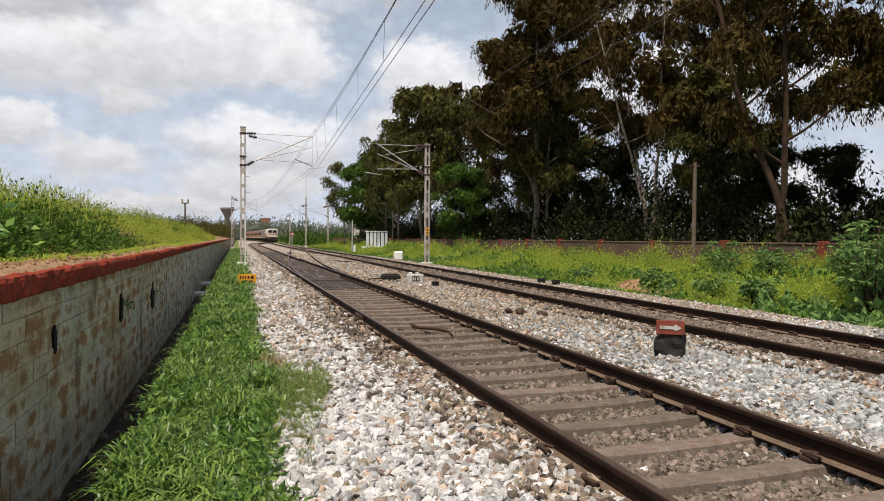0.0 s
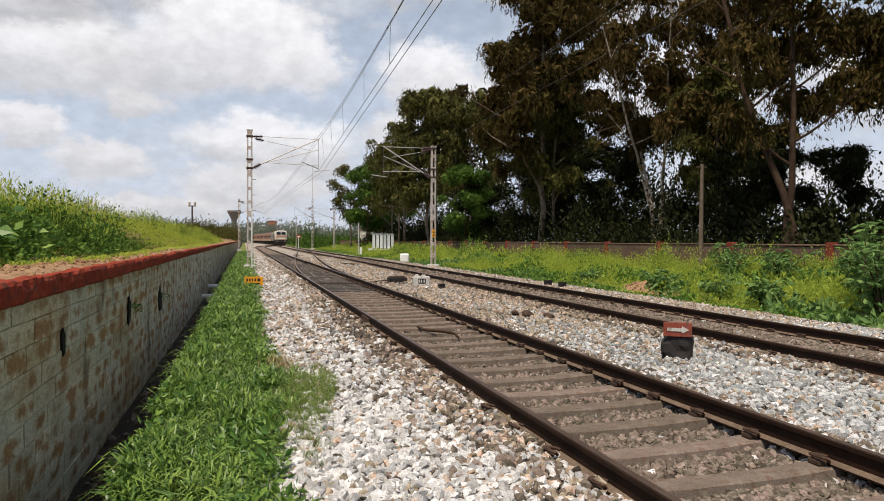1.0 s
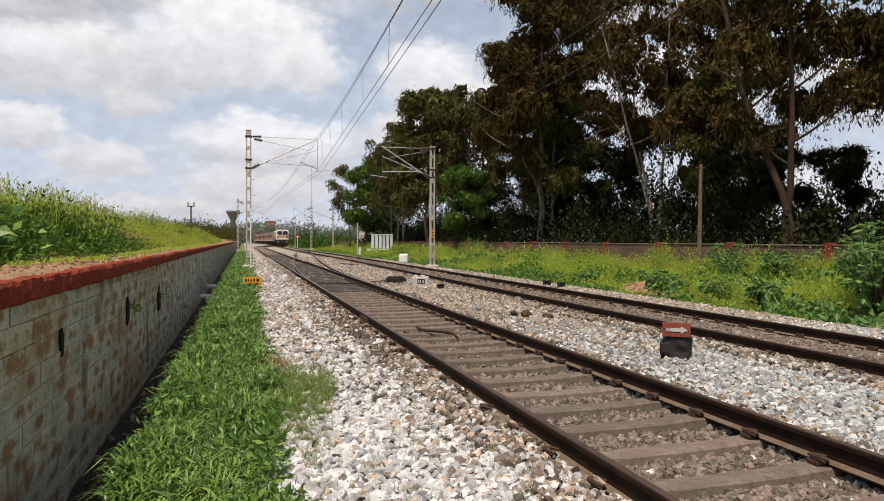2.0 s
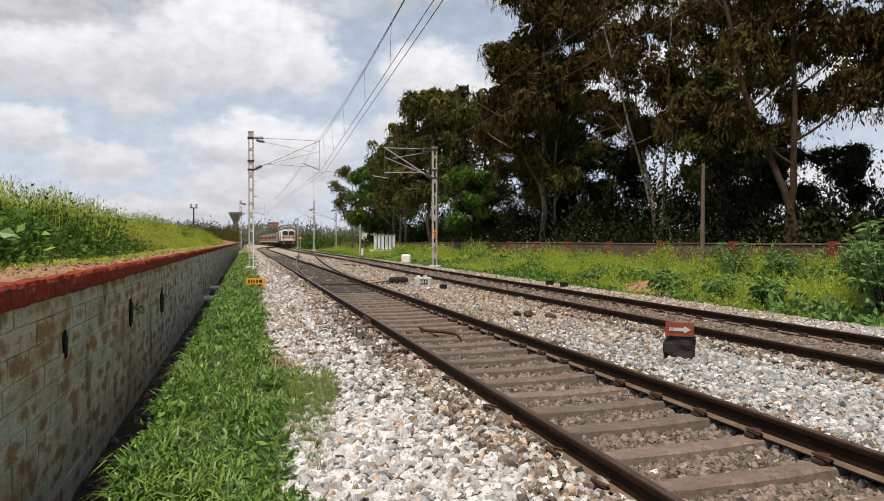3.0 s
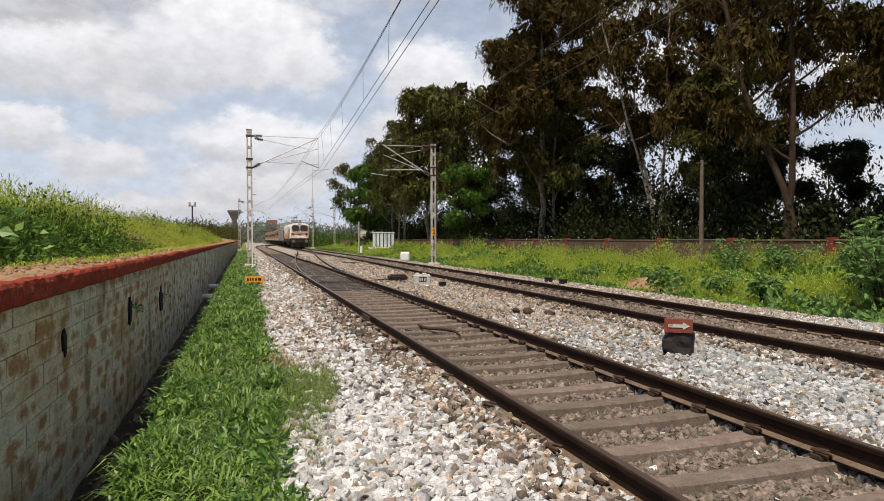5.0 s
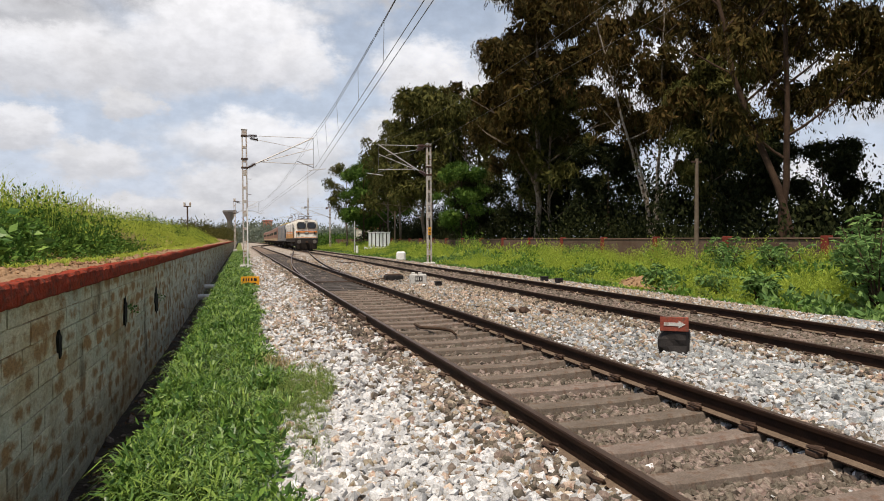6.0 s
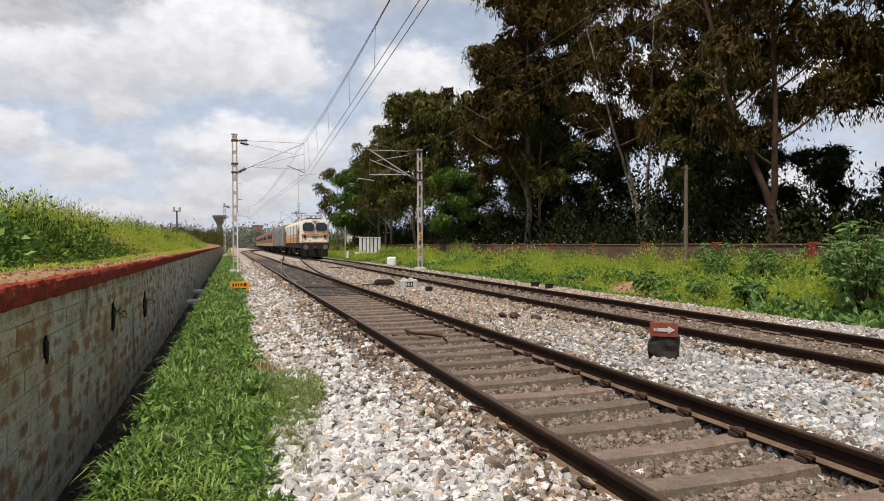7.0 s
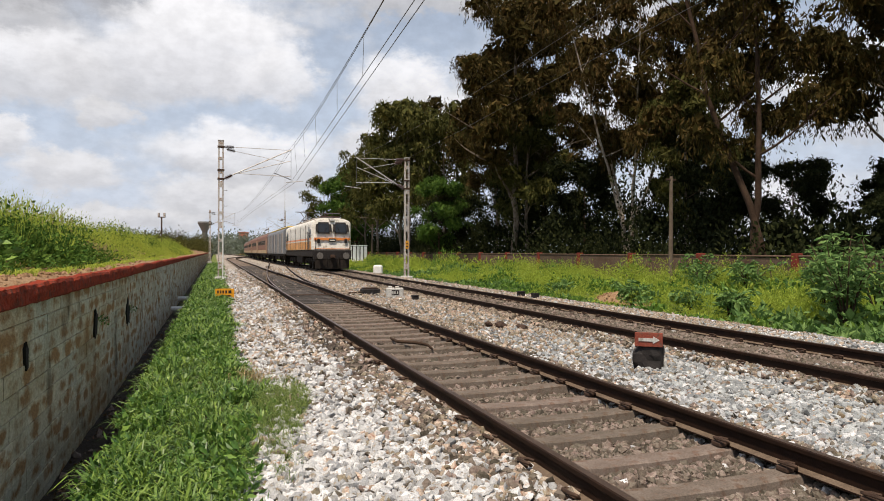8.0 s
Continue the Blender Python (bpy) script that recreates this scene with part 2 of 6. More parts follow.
def limewash(name, vary):
    """Flaking pale green limewash over brown stone: patches, runs of grime, moss near the foot."""
    m = bpy.data.materials.new(name)
    m.use_nodes = True
    nt = m.node_tree
    N, L = nt.nodes.new, nt.links.new
    bs = nt.nodes["Principled BSDF"]
    pos = N("ShaderNodeNewGeometry").outputs["Position"]

    def layer(scale, stretch, lo, hi, shift, detail=6):
        mp = N("ShaderNodeMapping")
        mp.inputs["Scale"].default_value, mp.inputs["Location"].default_value = (1, 0.5, stretch), shift
        L(pos, mp.inputs["Vector"])
        n = N("ShaderNodeTexNoise"); n.inputs["Scale"].default_value, n.inputs["Detail"].default_value = scale, detail
        n.inputs["Roughness"].default_value = 0.62
        L(mp.outputs[0], n.inputs["Vector"])
        r = N("ShaderNodeMapRange"); r.inputs["From Min"].default_value, r.inputs["From Max"].default_value = lo, hi
        L(n.outputs["Fac"], r.inputs["Value"])
        return r.outputs[0], n.outputs["Fac"]

    def over(base, colour, fac):
        x = N("ShaderNodeMix"); x.data_type = "RGBA"
        x.inputs["B"].default_value = (*colour, 1)
        if isinstance(base, tuple):
            x.inputs["A"].default_value = (*base, 1)
        else:
            L(base, x.inputs["A"])
        L(fac, x.inputs["Factor"])
        return x.outputs["Result"]

    c = over((0.54, 0.475, 0.31), (0.52, 0.53, 0.40), layer(0.55, 0.5, 0.42, 0.58, (3, 1, 7))[0])
    c = over(c, (0.37, 0.27, 0.14), layer(1.3, 0.7, 0.50, 0.64, (0, 0, 0))[0])
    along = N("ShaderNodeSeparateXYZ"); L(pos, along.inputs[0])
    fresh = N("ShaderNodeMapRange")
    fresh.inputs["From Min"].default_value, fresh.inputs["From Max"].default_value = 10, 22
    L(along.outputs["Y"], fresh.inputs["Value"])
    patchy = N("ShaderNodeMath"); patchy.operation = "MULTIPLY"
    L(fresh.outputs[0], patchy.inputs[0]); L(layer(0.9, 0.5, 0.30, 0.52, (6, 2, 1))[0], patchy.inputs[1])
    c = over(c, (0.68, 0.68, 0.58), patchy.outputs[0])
    # each block shows through where its own wash has flaked off
    rnd0 = N("ShaderNodeObjectInfo").outputs["Random"] if vary == "object" else N("ShaderNodeNewGeometry").outputs["Random Per Island"]
    flake = layer(7.0, 0.7, 0.0, 1.0, (9, 4, 2))[1]
    tilt = N("ShaderNodeMath"); tilt.operation = "MULTIPLY_ADD"; tilt.inputs[1].default_value, tilt.inputs[2].default_value = 0.16, -0.08
    L(rnd0, tilt.inputs[0])
    tot = N("ShaderNodeMath"); L(flake, tot.inputs[0]); L(tilt.outputs[0], tot.inputs[1])
    total = tot.outputs[0]
    if vary == "object":
        # the wash holds best over the joints
        xyz = N("ShaderNodeSeparateXYZ"); L(N("ShaderNodeTexCoord").outputs["Generated"], xyz.inputs[0])
        for axis, width in (("Y", 0.36), ("Z", 0.42)):
            pp = N("ShaderNodeMath"); pp.operation = "PINGPONG"; pp.inputs[1].default_value = 0.5
            L(xyz.outputs[axis], pp.inputs[0])
            mr = N("ShaderNodeMapRange"); mr.inputs["From Max"].default_value = width
            mr.inputs["To Min"].default_value, mr.inputs["To Max"].default_value = -0.10, 0.045
            L(pp.outputs[0], mr.inputs["Value"])
            ad = N("ShaderNodeMath"); L(total, ad.inputs[0]); L(mr.outputs[0], ad.inputs[1]); total = ad.outputs[0]
    fl = N("ShaderNodeMapRange"); fl.inputs["From Min"].default_value, fl.inputs["From Max"].default_value = 0.46, 0.62
    L(total, fl.inputs["Value"])
    c = over(c, (0.29, 0.17, 0.072), fl.outputs[0])
    c = over(c, (0.14, 0.11, 0.065), layer(3.0, 0.3, 0.57, 0.72, (1, 8, 3))[0])
    f, raw_n = layer(38, 1, 0.3, 0.7, (0, 0, 0), 4)
    hsv = N("ShaderNodeHueSaturation")
    g = N("ShaderNodeMapRange"); g.inputs["To Min"].default_value, g.inputs["To Max"].default_value = 0.75, 1.2
    L(f, g.inputs["Value"])
    rnd = N("ShaderNodeObjectInfo").outputs["Random"] if vary == "object" else N("ShaderNodeNewGeometry").outputs["Random Per Island"]
    rr = N("ShaderNodeMapRange"); rr.inputs["To Min"].default_value, rr.inputs["To Max"].default_value = 0.86, 1.12
    L(rnd, rr.inputs["Value"])
    mu = N("ShaderNodeMath"); mu.operation = "MULTIPLY"
    L(g.outputs[0], mu.inputs[0]); L(rr.outputs[0], mu.inputs[1])
    L(mu.outputs[0], hsv.inputs["Value"]); L(c, hsv.inputs["Color"])
    L(hsv.outputs[0], bs.inputs["Base Color"])
    bs.inputs["Roughness"].default_value = 0.93
    bs.inputs["Specular IOR Level"].default_value = 0.2
    b1 = N("ShaderNodeBump"); b1.inputs["Strength"].default_value, b1.inputs["Distance"].default_value = 0.8, 0.02
    L(raw_n, b1.inputs["Height"])
    L(b1.outputs[0], bs.inputs["Normal"])
    return m


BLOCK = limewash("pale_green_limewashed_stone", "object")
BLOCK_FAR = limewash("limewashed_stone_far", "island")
# near-black in place of the shade inside the wall's holes
HOLE = mat("hole_shade_black", (0.012, 0.011, 0.009), (0.02, 0.018, 0.014), 6, 0.95, bump=0.3)
GRASS = mat("green_grass", (0.092, 0.185, 0.030), (0.165, 0.27, 0.055), 1.5, 0.6, bump=0, vary="island", spread=0.55, thin=0.25)
GRASS_FINE = mat("fine_pale_grass", (0.13, 0.19, 0.05), (0.20, 0.26, 0.085), 1.5, 0.7, bump=0, vary="island", spread=0.4, thin=0.25)
BROAD = mat("broad_weed_leaf", (0.08, 0.175, 0.028), (0.14, 0.255, 0.052), 1.5, 0.5, bump=0, vary="island", spread=0.5, thin=0.2)
DEAD = mat("dead_brown_leaf", (0.10, 0.06, 0.032), (0.19, 0.12, 0.065), 3, 0.85, bump=0, vary="island", spread=0.5)
STRAW = mat("brownish_dry_weed", (0.26, 0.22, 0.10), (0.36, 0.30, 0.15), 2, 0.8, bump=0, vary="island", spread=0.3, thin=0.3)
DRY = mat("dry_straw_grass", (0.36, 0.27, 0.15), (0.46, 0.36, 0.20), 2, 0.8, bump=0, vary="island", spread=0.3, thin=0.2)
for leafy in (GRASS, BROAD):      # fresh leaves have a waxy shine
    leafy.node_tree.nodes["Principled BSDF"].inputs["Specular IOR Level"].default_value = 0.4
    leafy.node_tree.nodes["Principled BSDF"].inputs["Roughness"].default_value = 0.42
FEATHER = mat("yellow_green_weed", (0.31, 0.41, 0.06), (0.45, 0.52, 0.10), 0.7, 0.8, bump=0, vary="island", spread=0.12, thin=0.5)
WEED = mat("mid_green_weed", (0.10, 0.20, 0.035), (0.16, 0.27, 0.055), 0.7, 0.6, bump=0, vary="island", spread=0.4, thin=0.25)
BANK_WEED = mat("deep_green_bank_weed", (0.058, 0.125, 0.022), (0.105, 0.19, 0.036), 0.9, 0.6, bump=0, vary="island", spread=0.45, thin=0.2)
CASTOR = mat("blue_green_castor_leaf", (0.10, 0.19, 0.055), (0.16, 0.26, 0.085), 1, 0.6, bump=0, vary="island", spread=0.35, thin=0.2)
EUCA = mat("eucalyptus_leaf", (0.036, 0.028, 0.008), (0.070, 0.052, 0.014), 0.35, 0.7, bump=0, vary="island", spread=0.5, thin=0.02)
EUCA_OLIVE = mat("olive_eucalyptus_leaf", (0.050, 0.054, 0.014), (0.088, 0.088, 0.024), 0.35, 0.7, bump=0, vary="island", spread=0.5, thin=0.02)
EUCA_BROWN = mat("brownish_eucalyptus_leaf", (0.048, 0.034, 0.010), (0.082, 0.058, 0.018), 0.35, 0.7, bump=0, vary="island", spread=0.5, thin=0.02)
LEAF_GREEN = mat("bright_tree_leaf", (0.048, 0.10, 0.017), (0.08, 0.145, 0.027), 0.5, 0.55, bump=0, vary="island", spread=0.4, thin=0.2)
# leaf colour lowered so that it carries the shade under the tall trees
LEAF_SHADED = mat("shade_darkened_leaf", (0.012, 0.016, 0.006), (0.026, 0.032, 0.010), 0.4, 0.7, bump=0, vary="island", spread=0.5, thin=0.04)
BARK = mat("pale_eucalyptus_bark", (0.13, 0.10, 0.075), (0.26, 0.215, 0.17), 2, 0.85, bump=0.5, fine=20, dist=0.03, c3=(0.10, 0.07, 0.05), spots=0.57)
BARK_PALE = mat("white_peeling_bark", (0.24, 0.20, 0.165), (0.42, 0.37, 0.31), 2, 0.8, bump=0.4, fine=20, dist=0.03, c3=(0.12, 0.085, 0.06), spots=0.58)
# brown taken darker: shade on the trunks is put into the bark colour
BARK_DARK = mat("shade_darkened_brown_bark", (0.036, 0.021, 0.013), (0.068, 0.042, 0.027), 2, 0.9, bump=0.6, fine=18, dist=0.03)
WALL_OLD = mat("old_compound_plaster", (0.10, 0.06, 0.042), (0.165, 0.11, 0.078), 1.2, 0.95, bump=0.5, fine=14, dist=0.03, vary="object", spread=0.2, c3=(0.13, 0.09, 0.065), spots=0.55)
WALL_RED = mat("red_washed_pillar", (0.17, 0.03, 0.02), (0.23, 0.05, 0.033), 2, 0.9, bump=0.4)
CREAM = mat("cream_loco_paint", (0.74, 0.71, 0.64), (0.80, 0.77, 0.70), 1.5, 0.42, bump=0.05, c3=(0.62, 0.57, 0.48), spots=0.64)
ORANGE = mat("orange_loco_paint", (0.72, 0.22, 0.045), (0.80, 0.28, 0.06), 1.5, 0.42, bump=0.05, c3=(0.60, 0.25, 0.09), spots=0.62)
LOCO_FRONT = mat("sooty_cream_loco_paint", (0.70, 0.67, 0.60), (0.80, 0.77, 0.70), 1.3, 0.5, bump=0.05, c3=(0.36, 0.31, 0.25), spots=0.63)
SIDE_ORANGE = mat("dusty_orange_loco_paint", (0.62, 0.25, 0.06), (0.74, 0.40, 0.14), 0.9, 0.5, bump=0.05, c3=(0.45, 0.24, 0.11), spots=0.58)
BUFFER = mat("grimy_buffer_steel", (0.10, 0.09, 0.08), (0.17, 0.155, 0.14), 8, 0.6, metal=0.2, bump=0.1)
UNDER = mat("grimy_underframe", (0.014, 0.012, 0.010), (0.032, 0.024, 0.019), 5, 0.8, bump=0.4)
ROOF = mat("sooty_roof", (0.30, 0.27, 0.24), (0.42, 0.38, 0.34), 2, 0.8, bump=0.2)
GLASS = mat("dark_window_glass", (0.018, 0.022, 0.026), (0.028, 0.032, 0.036), 2, 0.12, bump=0)
GREYCOACH = mat("grey_coach_paint", (0.13, 0.137, 0.148), (0.19, 0.197, 0.205), 1.5, 0.5, bump=0.05)
COACH = mat("brick_red_coach_paint", (0.19, 0.088, 0.055), (0.26, 0.125, 0.08), 1.5, 0.5, bump=0.05)
COACH_LOW = mat("cream_coach_band", (0.42, 0.30, 0.18), (0.50, 0.37, 0.23), 1.5, 0.5, bump=0.05)
YROOF = mat("yellow_roof_paint", (0.66, 0.45, 0.06), (0.74, 0.52, 0.09), 2, 0.6, bump=0.05)
LAMP = mat("headlamp_lens", (0.75, 0.74, 0.70), (0.8, 0.8, 0.76), 4, 0.15, bump=0)
PVC = mat("white_plastic_pipe", (0.80, 0.79, 0.77), (0.86, 0.85, 0.83), 5, 0.45, bump=0.05)
STRIP = mat("grassy_soil", (0.05, 0.06, 0.022), (0.10, 0.085, 0.045), 2.5, 0.95, bump=0.6, fine=30, dist=0.03)
TRACK_BED_B = mat("brown_gravel_bed", (0.15, 0.115, 0.085), (0.23, 0.185, 0.14), 7, 0.95, bump=1.0, fine=26, dist=0.04)
FAR_BALLAST = mat("dusty_far_ballast", (0.31, 0.27, 0.23), (0.45, 0.41, 0.36), 2.5, 0.95, bump=1.0, fine=14, dist=0.06, c3=(0.15, 0.11, 0.08), spots=0.58)
TOWER = mat("stained_grey_concrete", (0.13, 0.13, 0.128), (0.19, 0.19, 0.185), 0.5, 0.9, bump=0.2)
# distance haze is mixed into this pale leaf colour
HILL = mat("haze_lightened_far_trees", (0.12, 0.15, 0.115), (0.18, 0.20, 0.155), 0.05, 0.95, bump=0)
BRICKFAR = mat("far_red_brick", (0.42, 0.15, 0.10), (0.50, 0.20, 0.14), 1, 0.9, bump=0)
FARWALL = mat("far_pale_plaster", (0.55, 0.50, 0.44), (0.64, 0.59, 0.52), 0.6, 0.9, bump=0)
SHEET = mat("galvanised_sheet", (0.62, 0.67, 0.69), (0.74, 0.78, 0.80), 2, 0.5, metal=0.2, bump=0.1, vary="object", spread=0.1)

# ---------------------------------------------------------------- building helpers


def part(name, bm, material, parent=None, label=""):
    """Links a bmesh, or a mesh, as one mesh object under a thing or a part."""
    if isinstance(bm, bmesh.types.BMesh):
        me = bpy.data.meshes.new(name)
        bm.to_mesh(me)
        bm.free()
    else:
        me = bm
    if material and not me.materials:
        me.materials.append(material)
    ob = new(name, me)
    if parent:
        ob.parent = parent
    if label:
        ob["label"] = label
    return ob


def thing(name, label, category, at=(0, 0, 0), rz=0, group="", kind=""):
    ob = new(name)
    ob.empty_display_size = 0.2
    ob.matrix_basis = pose(*at, 0, 0, rz)
    return tagged(ob, label, category, group, kind)


def box(x0, x1, y0, y1, z0, z1, bevel=0.0, bm=None, m=None):
    bm2 = bmesh.new()
    bmesh.ops.create_cube(bm2, size=1)
    for v in bm2.verts:
        v.co = Vector(((x0 + x1) / 2 + v.co.x * (x1 - x0), (y0 + y1) / 2 + v.co.y * (y1 - y0), (z0 + z1) / 2 + v.co.z * (z1 - z0)))
    if bevel:
        bmesh.ops.bevel(bm2, geom=bm2.edges[:], offset=bevel, segments=1, affect="EDGES")
    if m:
        bm2.transform(m)
    if bm is None:
        return bm2
    add_to(bm, bm2)
    return bm


def add_to(bm, other):
    me = bpy.data.meshes.new("tmp")
    other.to_mesh(me)
    other.free()
    bm.from_mesh(me)
    bpy.data.meshes.remove(me)


def rod(a, b, r, r2=None, n=8, bm=None):
    """A round bar from a to b."""
    a, b = Vector(a), Vector(b)
    r2 = r if r2 is None else r2
    bm2 = bmesh.new()
    bmesh.ops.create_cone(bm2, cap_ends=True, segments=n, radius1=r, radius2=r2, depth=(b - a).length)
    q = (b - a).to_track_quat("Z", "Y").to_matrix().to_4x4()
    bm2.transform(Matrix.Translation((a + b) / 2) @ q)
    if bm is None:
        return bm2
    add_to(bm, bm2)
    return bm


def raw(name, verts, faces, smooth=False):
    me = bpy.data.meshes.new(name)
    me.from_pydata([tuple(v) for v in verts], [], [tuple(f) for f in faces])
    me.update()
    if smooth:
        me.polygons.foreach_set("use_smooth", [True] * len(me.polygons))
    return me


def tri_mesh(name, verts, faces):
    """A mesh from arrays: vertices (n, 3) and triangles (m, 3)."""
    me = bpy.data.meshes.new(name)
    verts, faces = np.asarray(verts, np.float32), np.asarray(faces, np.int32)
    me.vertices.add(len(verts))
    me.vertices.foreach_set("co", verts.ravel())
    me.loops.add(faces.size)
    me.loops.foreach_set("vertex_index", faces.ravel())
    me.polygons.add(len(faces))
    me.polygons.foreach_set("loop_start", np.arange(0, faces.size, 3, dtype=np.int32))
    me.update(calc_edges=True)
    me.shade_flat()
    return me


def tube(points, radii, n=7, verts=None, faces=None):
    """A tapered tube through points, added to lists."""
    verts = [] if verts is None else verts
    faces = [] if faces is None else faces
    base = len(verts)
    for i, p in enumerate(points):
        d = (Vector(points[min(i + 1, len(points) - 1)]) - Vector(points[max(i - 1, 0)])).normalized()
        u = d.orthogonal().normalized()
        if i and abs(u.dot(last)) < 0.99:
            u = (last - d * last.dot(d)).normalized()
        last = u
        w = d.cross(u)
        for k in range(n):
            a = 2 * math.pi * k / n
            verts.append(Vector(p) + (u * math.cos(a) + w * math.sin(a)) * radii[i])
    for i in range(len(points) - 1):
        for k in range(n):
            a, b = base + i * n + k, base + i * n + (k + 1) % n
            faces.append((a, b, b + n, a + n))
    faces.append(tuple(base + (len(points) - 1) * n + k for k in range(n)))
    return verts, faces


def smooth_curve(keys, step=1.0):
    """A function of y through keyed (y, x), smoothed."""
    ys = np.array([k[0] for k in keys], float)
    xs = np.array([k[1] for k in keys], float)
    g = np.arange(ys[0], ys[-1] + step, step)
    v = np.interp(g, ys, xs)
    ker = np.hanning(25); ker /= ker.sum()
    pad = np.concatenate([v[0] + (np.arange(-12, 0)) * (v[1] - v[0]), v, v[-1] + np.arange(1, 13) * (v[-1] - v[-2])])
    sm = np.convolve(pad, ker, "valid")
    return lambda y: np.interp(y, g, sm)


def clamp01(v):
    return max(0.0, min(1.0, v))


# ---------------------------------------------------------------- track lines (sleeper tops at z 0, rail tops at z 0.17)
RAIL_Z = 0.17
line_b = smooth_curve([(-40, 7.3), (0, 7.77), (50, 8.40), (70, 8.36), (92, 8.32), (120, 8.42), (145, 8.72), (172, 9.25), (197, 9.85), (220, 10.1), (246, 9.9), (272, 9.1), (300, 7.9), (330, 6.5), (357, 5.1), (400, 2.4), (600, -12)])


def line_a(y):
    s = clamp01((y - 135) / 75)
    s = s * s * (3 - 2 * s)
    return 3.08 * (1 - s) + float(line_b(y)) * s


# the crossover from one track to the other
line_x = smooth_curve([(20, 3.08), (26, 3.1), (35, 3.42), (50, 4.48), (60, 5.25), (75, 6.5), (90, 7.72), (103, 8.26), (112, 8.37), (118, 8.41)])

# ---------------------------------------------------------------- ground
WALL_X = -1.55
FIELD_X = 22.0


def ground_z(x, y):
    n = noise.noise(Vector((x * 0.35, y * 0.35, 0)))
    m = noise.noise(Vector((x * 1.3, y * 1.3, 5)))
    if x < -0.95:
        return -0.82 + 0.05 * m
    if x < -0.72:
        return -0.82 + (x + 0.95) / 0.23 * 0.62
    if x < 0.4:
        return -0.20 + (x + 0.72) / 1.12 * 0.10 + 0.03 * m
    if x < 1.5:
        return -0.10 + (x - 0.4) / 1.1 * 0.10 + 0.025 * m
    if x < 4.7:
        return (-0.085 if abs(x - 3.08) < 0.93 else 0.0) + 0.014 * m
    if x < 6.5:
        return -0.03 + 0.05 * m
    if x < 9.9:
        return (-0.025 if abs(x - 7.95) < 0.93 else 0.0) + 0.014 * m
    if x < 11.4:
        return -0.02 - 0.10 * (x - 9.9) / 1.5 + 0.02 * m
    if x < 13:
        return -0.12 - 0.23 * (x - 11.4) / 1.6 + 0.04 * m
    return -0.35 + 0.12 * n


def grass_edge(y):
    """How far the grass strip reaches over the ballast."""
    e = 0.42 + 0.10 * math.sin(y * 0.9) + 0.16 * noise.noise(Vector((y * 0.7, 3, 1)))
    e += 0.16 * math.exp(-((y - 6.9) / 0.95) ** 2) - 0.14 * math.exp(-((y - 4.6) / 0.8) ** 2)
    return e + 0.012 * max(0, y - 15) * 0.6


def platform_z(x, y):
    """The platform's earth top, which rises into a bank away from its edge."""
    return 1.22 + 0.05 * noise.noise(Vector((x * 0.8, y * 0.8, 3))) + 0.62 * clamp01((-x - 2.45) / 1.5) ** 0.8 + 0.05 * clamp01((x + 2.3) / 0.3) - 0.05 * clamp01((x + 1.78) / 0.1)


def make_ground():
    xs = [-1.75, -1.5, -1.25, -1.05, -0.95, -0.83, -0.72, -0.5, -0.25, 0, 0.2, 0.4, 0.6, 0.85, 1.1, 1.35, 1.6]
    xs += list(np.arange(1.8, 13.2, 0.18)) + list(np.arange(13.5, 24, 0.8)) + [26, 30, 36, 45, 60, 90, 140, 220, 400, 900, 2500]
    ys = [-60, -30, -12] + list(np.arange(-6, 20, 0.4)) + list(np.arange(20, 60, 1.2)) + list(np.arange(60, 200, 5)) + [200, 230, 270, 330, 420, 560, 800, 1300, 2600]
    verts = [(x, y, ground_z(x, y)) for y in ys for x in xs]
    w = len(xs)
    faces, slot = [], []
    for j in range(len(ys) - 1):
        for i in range(w - 1):
            faces.append((j * w + i, j * w + i + 1, (j + 1) * w + i + 1, (j + 1) * w + i))
            x, y = (xs[i] + xs[i + 1]) / 2, ys[j]
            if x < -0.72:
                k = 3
            elif x < 0.45:
                k = 2 if y < 45 else 4
            elif x < 12.4:
                k = (6 if y >= 56 else 1) if 2.1 < x < 4.1 else 5 if 6.9 < x < 9.0 else 6 if y >= 26 else 0
            else:
                k = 4
            slot.append(k)
    # the land past the platform
    me = raw("ground", verts, faces, True)
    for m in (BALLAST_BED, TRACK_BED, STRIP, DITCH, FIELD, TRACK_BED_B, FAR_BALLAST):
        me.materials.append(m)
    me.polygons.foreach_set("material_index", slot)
    ob = part("ground", me, None)
    tagged(ob, "trackside ground of grey ballast, soil and weedy field", "ground", kind="structure")
    bm = bmesh.new()
    gx = [-2500, -600, -200, -80, -40, -20, -10, -6, -5, -4.4, -4, -3.6, -3.2, -2.8, -2.4, -2.15, -1.98, -1.85, -1.75, -1.66, -1.58]
    gy = [-60, -20] + list(np.arange(-8, 60, 1.5)) + [70, 90, 120, 160, 220, 400, 900, 2600]
    rows = [[bm.verts.new((x, y, platform_z(x, y))) for x in gx] for y in gy]
    for a, b in zip(rows, rows[1:]):
        for i in range(len(gx) - 1):
            bm.faces.new((a[i], a[i + 1], b[i + 1], b[i]))
    ob = part("platform_ground", bm, SOIL)
    tagged(ob, "bare reddish earth on top of the raised platform", "ground", kind="structure")


make_ground()

# ---------------------------------------------------------------- stones
ICO = bmesh.new()
bmesh.ops.create_icosphere(ICO, subdivisions=1, radius=1)
ICO.verts.ensure_lookup_table()
ICO_V = np.array([v.co[:] for v in ICO.verts], np.float32)
ICO_F = np.array([[v.index for v in f.verts] for f in ICO.faces], np.int32)
ICO.free()


